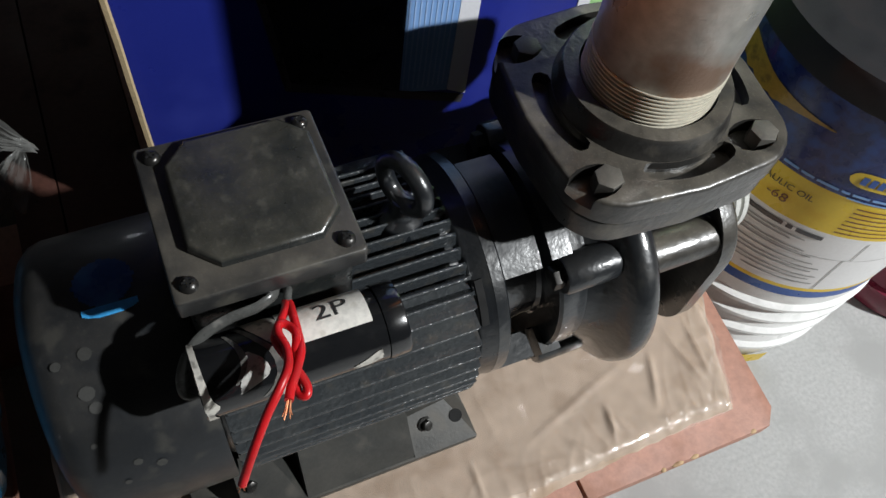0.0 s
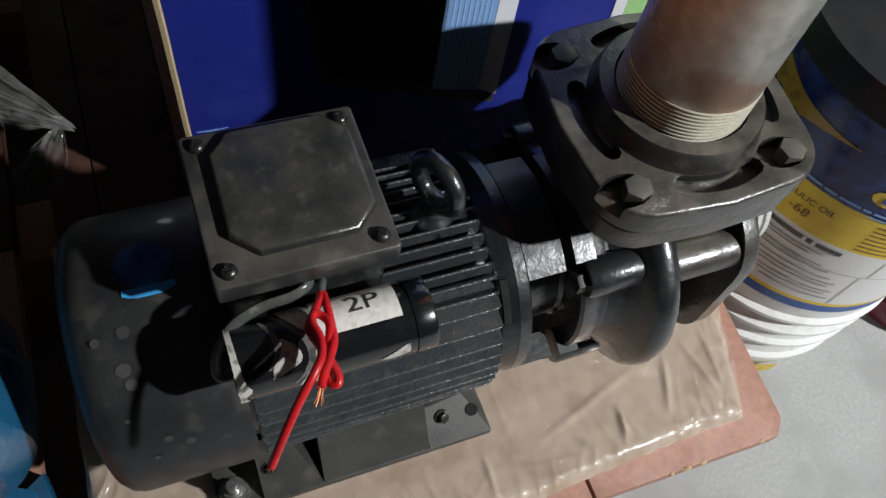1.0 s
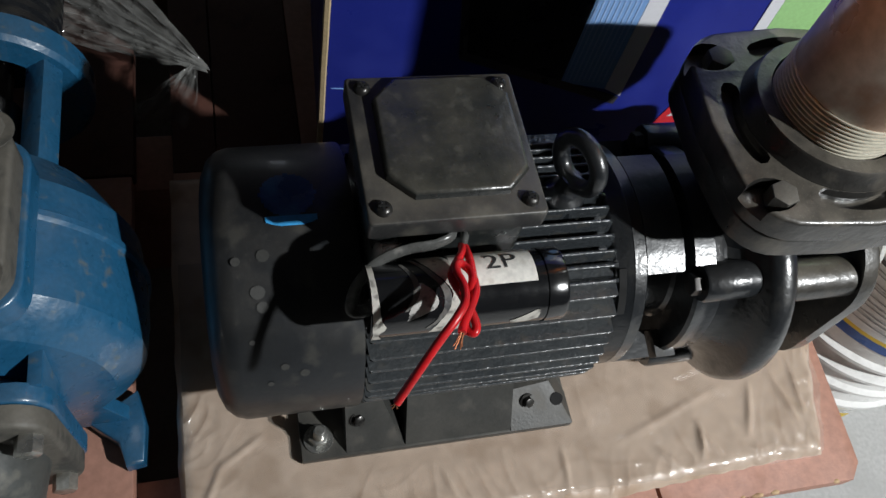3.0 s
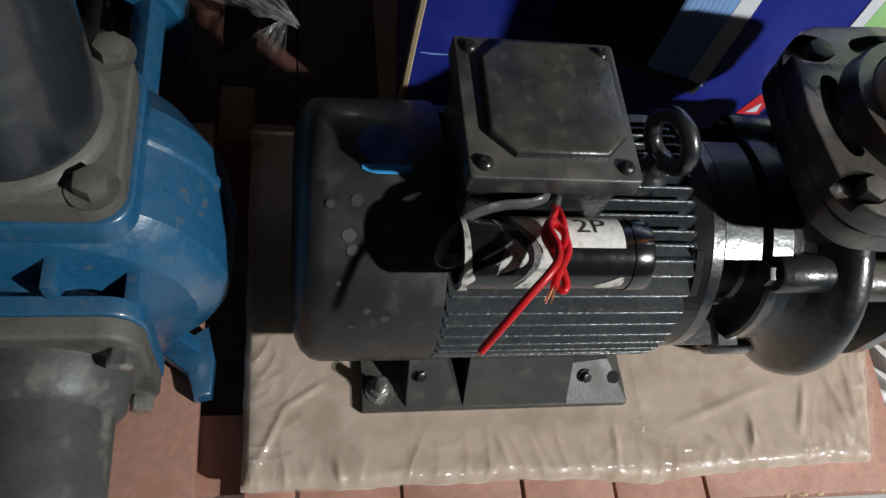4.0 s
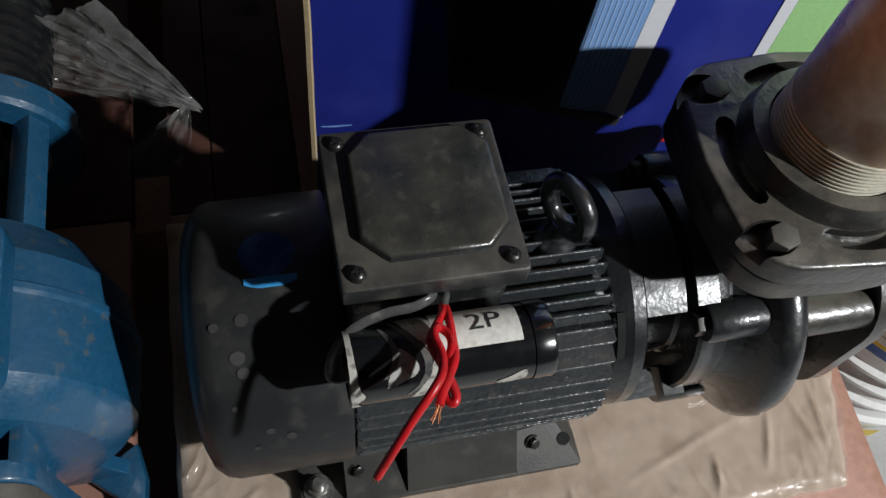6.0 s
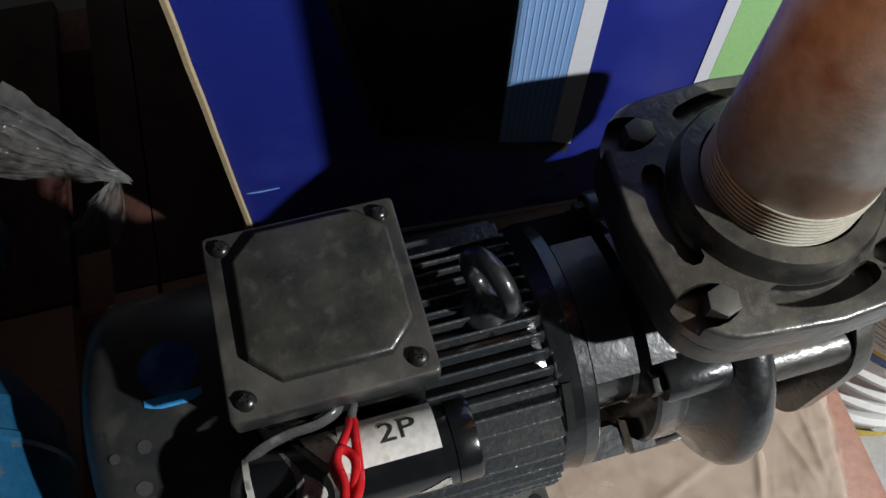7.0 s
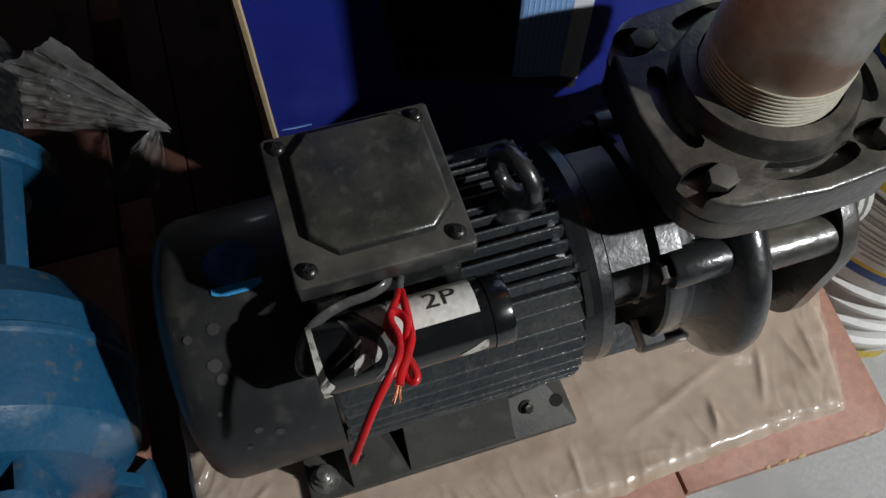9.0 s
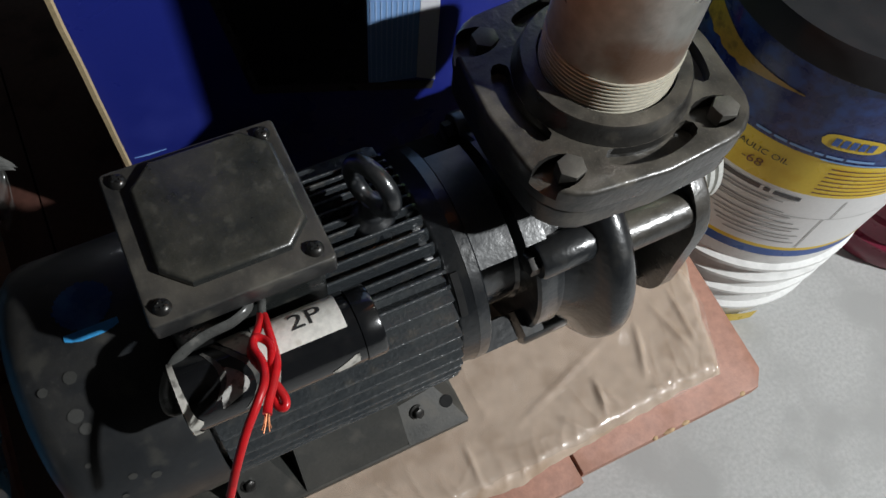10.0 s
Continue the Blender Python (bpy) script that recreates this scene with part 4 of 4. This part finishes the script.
lathe(bm, [(-0.092, 0), (-0.092, 0.05), (-0.085, 0.0625), (-0.075, 0.0635), (-0.0715, 0.07), (-0.068, 0.083), (-0.0635, 0.097), (-0.052, 0.111), (-0.041, 0.1185), (-0.02, 0.1212), (0.012, 0.1203), (0.0145, 0.1225), (0.019, 0.1225), (0.0215, 0.1195), (0.047, 0.116), (0.051, 0.113), (0.085, 0.089), (0.09, 0.08), (0.096, 0.05), (0.1, 0.022), (0.1, 0)], MB, 72)
bvol = part("volute_casing", bm, M_BLUE, blue, "blue painted cast volute with chips", sharp=17)
bm = bmesh.new()
lathe(bm, [(0.15, 0.075), (0.185, 0.06), (0.205, 0.058), (0.214, 0.062)], Matrix.Translation((BX, -0.005, 0)), 48)
part("discharge_neck", bm, M_BLUE, bvol)
bm = bmesh.new()
prism(bm, rounded(0.07, 0.063, 0.022), 0.212, 0.232, Matrix.Translation((BX, -0.005, 0)), bevel=0.003)
part("upper_flange", bm, M_BLUE, blue)
bm = bmesh.new()
prism(bm, rounded(0.066, 0.06, 0.022), 0.2325, 0.2545, Matrix.Translation((BX, -0.005, 0)), bevel=0.004)
lathe(bm, [(0.25, 0.0605), (0.257, 0.0585), (0.261, 0.0545), (0.262, 0.05)], Matrix.Translation((BX, -0.005, 0)), 48)
gflange = part("grey_flange", bm, M_GREY, blue, "dusty grey cast companion flange")
big_bolt = finish(hex_bolt(0.0105, 0.009, 0.001), "big_bolt", M_GREY)
for i, (sx, sy) in enumerate(((1, 1), (1, -1), (-1, 1), (-1, -1))):
    shared("bolt", big_bolt, gflange, moved(BX + 0.051 * sx, -0.005 + 0.05 * sy, 0.2545, 0, 0, 14 + 19 * i), "dusty hexagon bolt")
bm = bmesh.new()
lathe(bm, [(0.25, 0.0525), (0.9, 0.0525), (0.9, 0.047), (0.25, 0.047)], Matrix.Translation((BX, -0.005, 0)), 48)
part("riser_pipe", bm, M_GPIPE, blue, "dull grey riser pipe")
# ribs between the casing and its front flange
for x, z0, z1 in ((BX + 0.016, BZ + 0.046, BZ + 0.086), (BX + 0.062, BZ + 0.02, BZ + 0.066), (BX - 0.03, BZ + 0.046, BZ + 0.084)):
    bm = bmesh.new()
    box(bm, x - 0.0045, x + 0.0045, -0.088, -0.056, z0, z1, 0.002)
    part("casing_rib", bm, M_BLUE, bvol)
# suction side
bm = bmesh.new()
prism(bm, rounded(0.07, 0.07, 0.024), 0.086, 0.099, Matrix.Translation((BX, 0, BZ)) @ Matrix.Rotation(radians(90), 4, "X"), bevel=0.003)
part("front_flange", bm, M_BLUE, blue)
bm = bmesh.new()
prism(bm, rounded(0.069, 0.069, 0.026), 0.0995, 0.1145, Matrix.Translation((BX, 0, BZ)) @ Matrix.Rotation(radians(90), 4, "X"), bevel=0.004)
sgf = part("grey_flange", bm, M_GREY, blue, "dusty grey suction flange")
hex_s = finish(hex_bolt(0.0085, 0.012), "stud_nut", M_ZINC)
for sx, sz in ((1, 1), (1, -1), (-1, 1), (-1, -1)):
    shared("stud_nut", hex_s, sgf, Matrix.Translation((BX + 0.056 * sx, -0.1145, BZ + 0.047 * sz)) @ Matrix.Rotation(radians(90), 4, "X") @ Matrix.Translation((0, 0, 0.0)), "bright square-headed bolt")
bm = bmesh.new()
lathe(bm, [(0.11, 0.0), (0.11, 0.057), (0.138, 0.054), (0.145, 0.0475), (0.42, 0.0475), (0.42, 0.04), (0.16, 0.04)], Matrix.Translation((BX, 0, BZ)) @ Matrix.Rotation(radians(90), 4, "X"), 48)
part("suction_pipe", bm, M_SPIPE, blue, "grey dusty suction pipe")
# bracket ring and arms
bm = bmesh.new()
MR = Matrix.Translation((BX - 0.005, 0, 0.085)) @ AY
lathe(bm, [(0.215, 0.052), (0.215, 0.076), (0.219, 0.08), (0.241, 0.08), (0.245, 0.076), (0.245, 0.052), (0.215, 0.052)], MR, 56)
bring = part("bracket_ring", bm, M_BLUE, blue)
for a in (58, 180, -58):
    w = radians(a)
    bm = bmesh.new()
    x, z = 0.058 * math.sin(w), 0.058 * math.cos(w)
    box(bm, -0.0105, 0.0105, 0.03, 0.22, -0.012, 0.009, 0.003, Matrix.Translation((BX - 0.005 + x, 0, 0.09 + z)) @ Matrix.Rotation(w, 4, "Y"))
    part("bracket_arm", bm, M_BLUE, bring)
# foot of the blue casing
bm = bmesh.new()
prism(bm, [(-0.04, DECK + 0.01), (0.07, DECK + 0.01), (0.09, DECK + 0.013), (0.06, 0.07), (-0.0, 0.09)], -0.006, 0.006, Matrix.Translation((BX + 0.0, -0.05, 0)) @ Matrix.Rotation(radians(90), 4, "X"), bevel=0.002)
part("foot_rib", bm, M_BLUE, blue)
bm = bmesh.new()
prism(bm, [(-0.266, -0.055), (-0.228, -0.03), (-0.221, -0.06), (-0.223, -0.093), (-0.237, -0.095), (-0.243, -0.075)], DECK, DECK + 0.016, bevel=0.003)
part("foot", bm, M_BLUE, blue)
bm = bmesh.new()
prism(bm, [(-0.41, -0.05), (-0.37, -0.05), (-0.37, -0.09), (-0.41, -0.09)], DECK, DECK + 0.1, bevel=0.003)
part("foot", bm, M_BLUE, blue)
# ribbed coupling and shaft behind the bracket ring
bm = bmesh.new()
pr = [(0.268, 0.0), (0.268, 0.046)]
for i in range(9):
    q = 0.272 + 0.014 * i
    pr += [(q, 0.046), (q + 0.002, 0.05), (q + 0.008, 0.05), (q + 0.01, 0.046)]
lathe(bm, pr + [(0.4, 0.046), (0.4, 0.0)], MR, 40)
part("coupling", bm, M_BLACK, blue, "black ribbed shaft coupling")
bm = bmesh.new()
lathe(bm, [(0.1, 0), (0.1, 0.024), (0.2, 0.024), (0.203, 0.014), (0.262, 0.013), (0.264, 0.011), (0.264, 0)], MR, 32)
part("shaft", bm, M_SCREW, blue, "dark steel pump shaft")

# ---------------------------------------------------------------- blue carton
YAW = -4.0
BOXM = pose(-0.046, 0.1965, DECK, 0, 0, YAW)
carton = new("carton")
carton.matrix_basis = BOXM
tagged(carton, "glossy blue printed carton with kraft edges, standing on the pallet", "box")


def on_box(name, bm, mat, label=""):
    ob = new(name, finish(bm, name, mat))
    ob.parent = carton
    if label:
        ob["label"] = label
    return ob


bm = bmesh.new()
box(bm, 0.0, 0.62, 0.0, 0.3, 0.0, 0.62, 0.0025)
on_box("body", bm, M_BOX, "blue printed cardboard body")
bm = bmesh.new()
prev = None
for i in range(41):
    z = 0.001 + 0.618 * i / 40
    d = 0.0006 * noise.noise((z * 30, 0.4, 8.0))
    col = [bm.verts.new((x + d, y, z)) for x, y in ((-0.0035, 0.012), (-0.0035, -0.003), (0.0, -0.004), (0.0015, -0.0012))]
    if prev:
        for a, b, c, e in zip(prev, prev[1:], col[1:], col):
            bm.faces.new((a, b, c, e))
    prev = col
on_box("kraft_edge", bm, M_KRAFT, "worn raw kraft corner")


def print_shape(name, pts, depth, mat, label):
    """A flat printed shape: (along, height over the deck) on the carton's face."""
    bm = bmesh.new()
    prism(bm, pts, 0.0, depth, Matrix.Rotation(radians(90), 4, "X"))
    on_box(name, bm, mat, label)


print_shape("print_panel", [(0.1, 0.34), (0.125, 0.183), (0.224, 0.145), (0.224, 0.5), (0.08, 0.5)], 0.0008, M_PBLACK, "black printed panel")
print_shape("print_border", [(0.094, 0.34), (0.119, 0.176), (0.125, 0.183), (0.1, 0.34)], 0.0011, M_PGREY, "dark grey printed border")
print_shape("print_border", [(0.119, 0.176), (0.289, 0.118), (0.291, 0.128), (0.125, 0.184)], 0.0012, M_PGREY, "dark grey printed border")
print_shape("print_stripe", [(0.2245, 0.148), (0.272, 0.14), (0.272, 0.5), (0.2245, 0.5)], 0.0009, M_PSKY, "pale blue printed strip")
print_shape("print_stripe", [(0.2725, 0.14), (0.292, 0.13), (0.2875, 0.5), (0.2725, 0.5)], 0.001, M_PWHITE, "white printed strip")
print_shape("print_stripe", [(0.392, 0.12), (0.404, 0.12), (0.39, 0.5), (0.378, 0.5)], 0.001, M_PWHITE, "white printed strip")
print_shape("print_field", [(0.4045, 0.12), (0.6, 0.12), (0.6, 0.5), (0.3905, 0.5)], 0.0009, M_PGREEN, "green printed field")
print_shape("print_foot", [(0.03, 0.022), (0.375, 0.022), (0.375, 0.029), (0.03, 0.029)], 0.0009, M_PWHITE, "white printed line near the foot")
print_shape("scuff", [(0.006, 0.1325), (0.018, 0.1315), (0.034, 0.1335), (0.018, 0.1328)], 0.0008, M_PSKY, "white scuffed crease")
for i in range(9):
    x = 0.2265 + 0.0049 * i
    print_shape("print_line", [(x, 0.15), (x + 0.0014, 0.15), (x + 0.0014, 0.5), (x, 0.5)], 0.0013, M_PLINE, "thin light printed line")
print_shape("print_badge", [(0.345, 0.088), (0.372, 0.09), (0.374, 0.126), (0.357, 0.127)], 0.0009, M_PRED, "red printed badge")
print_shape("print_badge_mark", [(0.356, 0.1), (0.368, 0.102), (0.366, 0.117)], 0.0014, M_PWHITE, "white mark on the badge")

# ---------------------------------------------------------------- pails
def pail(at, label, mat, bands):
    p = thing("pail", at, label, "bucket", "pails on the floor")
    T = Matrix.Translation(at)
    H = 0.485

    def rad(z):
        return 0.1335 + 0.012 * (min(z, 0.36) - 0.025) / 0.4
    bm = bmesh.new()
    pr = [(0, 0), (0, 0.122), (0.006, 0.128), (0.03, 0.131)]
    for z in (0.048, 0.09, 0.124, 0.153):
        pr += [(z - 0.005, rad(z) - 0.005), (z, rad(z) + 0.0045), (z + 0.005, rad(z) + 0.0045), (z + 0.01, rad(z) - 0.001)]
    pr += [(0.172, rad(0.172)), (H - 0.05, rad(H - 0.05)), (H - 0.026, rad(H)), (H - 0.026, 0)]
    lathe(bm, pr, T, 80)
    body = part("body", bm, mat, p)
    bm = bmesh.new()
    lathe(bm, [(H - 0.03, rad(H) + 0.0005), (H - 0.03, rad(H) + 0.003), (H - 0.008, rad(H) + 0.004), (H, rad(H) + 0.001), (H, rad(H) - 0.008), (H - 0.012, rad(H) - 0.011), (H - 0.012, 0)], T, 80)
    part("lid", bm, M_PLID, p, "black plastic lid")
    for nm, z0, z1, mt, lb in bands:
        bm = bmesh.new()
        lathe(bm, [(z0, rad(z0) + 0.0006), (z1, rad(z1) + 0.0006)], T, 80)
        part(nm, bm, mt, body, lb)
    return p, body, rad


PA = (0.602, 0.032, FLOOR)
p1, b1, prad = pail(PA, "white plastic oil pail with a blue and yellow label, on concrete", M_PAIL,
                    [("band", 0.185, 0.199, M_LMID, "blue band"), ("band", 0.199, 0.205, M_LYEL, "yellow line"), ("label_field", 0.205, 0.307, M_LWHITE, "white label field with print"),
                     ("label_field", 0.307, 0.362, M_LYEL, "yellow label field"), ("label_field", 0.362, 0.457, M_LBLUE, "dark blue label field")])


def pail_spot(a, z, r=0.0011):
    w = radians(a)
    q = prad(z + 0.025) + r
    return Vector((PA[0] + q * math.cos(w), PA[1] + q * math.sin(w), PA[2] + z + 0.025))


def pail_bar(name, a0, a1, z0, z1, mat, label="", r=0.0012, cut=0.0):
    bm = bmesh.new()
    n = max(2, int(abs(a1 - a0) / 3))
    lo = [bm.verts.new(pail_spot(a0 + (a1 - a0) * i / n, z0, r)) for i in range(n + 1)]
    hi = [bm.verts.new(pail_spot(a0 + (a1 - a0) * i / n + cut, z1, r)) for i in range(n + 1)]
    for i in range(n):
        bm.faces.new((lo[i], lo[i + 1], hi[i + 1], hi[i]))
    return part(name, bm, mat, b1, label)


def pail_text(body, a, z, size, mat):
    c = bpy.data.curves.new("lettering", "FONT")
    c.body, c.size = body, size
    c.align_x, c.align_y = "CENTER", "CENTER"
    o = new("tmp_text", c)
    bpy.context.view_layer.update()
    me = bpy.data.meshes.new_from_object(o.evaluated_get(bpy.context.evaluated_depsgraph_get()))
    bpy.data.objects.remove(o)
    bm = bmesh.new()
    bm.from_mesh(me)
    for v in bm.verts:
        zz = z + v.co.y
        v.co = pail_spot(a + math.degrees(v.co.x / prad(z)), zz, 0.0014)
    part("lettering", bm, mat, b1, "dark lettering")


M_MARK = surface("brown_label_ink", (0.16, 0.05, 0.03), 0.5, bump=0)
pail_text("HYDRAULIC OIL", 202.5, 0.3185, 0.0105, M_PBLACK)
pail_text("-68", 206.5, 0.3025, 0.016, M_MARK)
pail_bar("print_bar", 196, 215, 0.2695, 0.2755, M_PGREY)
pail_bar("print_bar", 216.5, 219, 0.2695, 0.2755, M_PGREY)
pail_bar("print_bar", 220.5, 231, 0.2695, 0.2755, M_PGREY)
for a0, a1, z in ((196, 226, 0.2615), (196, 221, 0.2565), (196, 229, 0.2455), (196, 233, 0.2385), (198, 236, 0.2285), (200, 240, 0.2205), (204, 238, 0.2145), (206, 242, 0.2055), (208, 240, 0.1995), (212, 243, 0.1915)):
    pail_bar("print_bar", a0, a1, z, z + 0.0016, M_LGREY, r=0.0012)
pail_bar("print_rule", 200, 300, 0.2425, 0.2432, M_LGREY)
pail_bar("print_rule", 245.6, 246.1, 0.182, 0.2425, M_LGREY)
pail_bar("print_rule", 248.5, 249, 0.2432, 0.276, M_LGREY)
for k in range(7):
    pail_bar("print_bar", 232, 262, 0.2875 + 0.0065 * k, 0.289 + 0.0065 * k, M_MARK, r=0.001)
for a0, a1 in ((201, 207), (208, 213), (214, 222), (223, 226), (227, 233), (234, 244)):
    pail_bar("print_bar", a0, a1, 0.3415, 0.3445, M_PSKY)
pail_bar("print_rule", 226, 300, 0.3365, 0.3385, M_PSKY, r=0.0013)


def pail_oval(name, a, z, da, dz, mat, label, r):
    bm = bmesh.new()
    top = [bm.verts.new(pail_spot(a + da * (i / 12 - 1), z + dz * max(0.0, 1 - abs(i / 12 - 1) ** 4) ** 0.5, r)) for i in range(25)]
    low = [bm.verts.new(pail_spot(a + da * (i / 12 - 1), z - dz * max(0.0, 1 - abs(i / 12 - 1) ** 4) ** 0.5 - 1e-5, r)) for i in range(25)]
    for i in range(24):
        bm.faces.new((low[i], low[i + 1], top[i + 1], top[i]))
    part(name, bm, mat, b1, label)


# plain oval where the maker's mark stands
pail_oval("label_badge", 232.5, 0.3635, 11, 0.0095, M_LYEL, "yellow oval badge", 0.0013)
for k in range(5):
    pail_bar("label_badge_bar", 225.6 + 3.0 * k, 227.8 + 3.0 * k, 0.3585, 0.3685, M_LMID, r=0.0019)
# yellow brush stroke on the blue field
bm = bmesh.new()
stroke = smooth_path([(160, 0.405, 0.016), (172, 0.398, 0.014), (182, 0.394, 0.011), (191, 0.395, 0.0065), (200, 0.3965, 0.003), (209, 0.3975, 0.0006)], 6)
lo = [bm.verts.new(pail_spot(p[0], p[1] - p[2] * (1 + 0.3 * noise.noise((p[0] * 0.3, 0, 0))), 0.0012)) for p in stroke]
hi = [bm.verts.new(pail_spot(p[0], p[1] + p[2] * 0.8, 0.0012)) for p in stroke]
for i in range(len(stroke) - 1):
    bm.faces.new((lo[i], lo[i + 1], hi[i + 1], hi[i]))
part("label_stroke", bm, M_LOCHRE, b1, "ochre brush stroke on the label")
pail_bar("label_foot_patch", 228, 262, -0.02, 0.004, M_LYEL, "yellow patch near the foot", r=0.004)
bm = bmesh.new()
lo = [bm.verts.new(pail_spot(212 + 5 * i, 0.4412 - 0.0004 * i, 0.0013)) for i in range(9)]
hi = [bm.verts.new(pail_spot(212 + 5 * i, min(0.4545, 0.4415 + 0.0038 * i), 0.0013)) for i in range(9)]
for i in range(8):
    bm.faces.new((lo[i], lo[i + 1], hi[i + 1], hi[i]))
part("label_wedge", bm, M_LWHITE, b1, "white wedge at the label's top")
PB = (0.885, -0.03, FLOOR)
p2, b2, _ = pail(PB, "maroon plastic pail standing on concrete", M_MAROON, [])

# ---------------------------------------------------------------- clear plastic bag
def fan_sheet(bm, tip, a, b, pleats, lift, seed, nu=60, nv=90):
    """A pleated fan of film between two rays that leave the tip."""
    tip, a, b = Vector(tip), Vector(a), Vector(b)
    nrm = (a - tip).cross(b - tip).normalized()
    if nrm.z < 0:
        nrm = -nrm
    g = []
    for i in range(nu + 1):
        u = i / nu
        row = []
        for j in range(nv + 1):
            v = j / nv
            r = u * (1 + 0.1 * noise.noise((v * 7, seed, 0)))
            p = tip + (a - tip) * r * (1 - v) + (b - tip) * r * v + ((a + b) / 2 - tip) * r * 0.16 * math.sin(math.pi * v)
            fold = (1 - abs(noise.noise((v * pleats, seed + 0.3 * u, u * 0.9)))) ** 3 * 1.5 - 0.5
            p += nrm * (lift * u * (fold + 0.5 * math.sin(math.pi * v)) + 0.004 * noise.noise((p.x * 60, p.y * 60, seed)) + 0.0022 * noise.cell((p.x * 110, p.y * 110, seed)) * u)
            p += nrm.cross(a - b).normalized() * 0.006 * noise.noise((v * 20, u * 6, seed + 4))
            p.z = max(p.z, DECK + 0.003)
            row.append(bm.verts.new(p))
        g.append(row)
    for i in range(nu):
        for j in range(nv):
            bm.faces.new((g[i][j], g[i][j + 1], g[i + 1][j + 1], g[i + 1][j]))


bag = thing("plastic_bag", (-0.22, 0.33, DECK), "crumpled clear plastic bag lying on the planks", "bag")
bm = bmesh.new()
fan_sheet(bm, (-0.150, 0.287, 0.04), (-0.222, 0.375, 0.10), (-0.31, 0.365, 0.045), 5.0, 0.028, 1.7)
part("upper_film", bm, M_CLEAR, bag, sharp=14)
bm = bmesh.new()
fan_sheet(bm, (-0.152, 0.287, 0.036), (-0.235, 0.372, 0.07), (-0.33, 0.345, 0.03), 4.0, 0.02, 6.1)
part("lower_film", bm, M_CLEAR, bag, sharp=14)
bm = bmesh.new()
fan_sheet(bm, (-0.162, 0.297, 0.038), (-0.236, 0.27, 0.0), (-0.162, 0.258, -0.005), 6.0, 0.03, 9.4, 40, 60)
part("lower_flap", bm, M_CLEAR, bag, sharp=14)
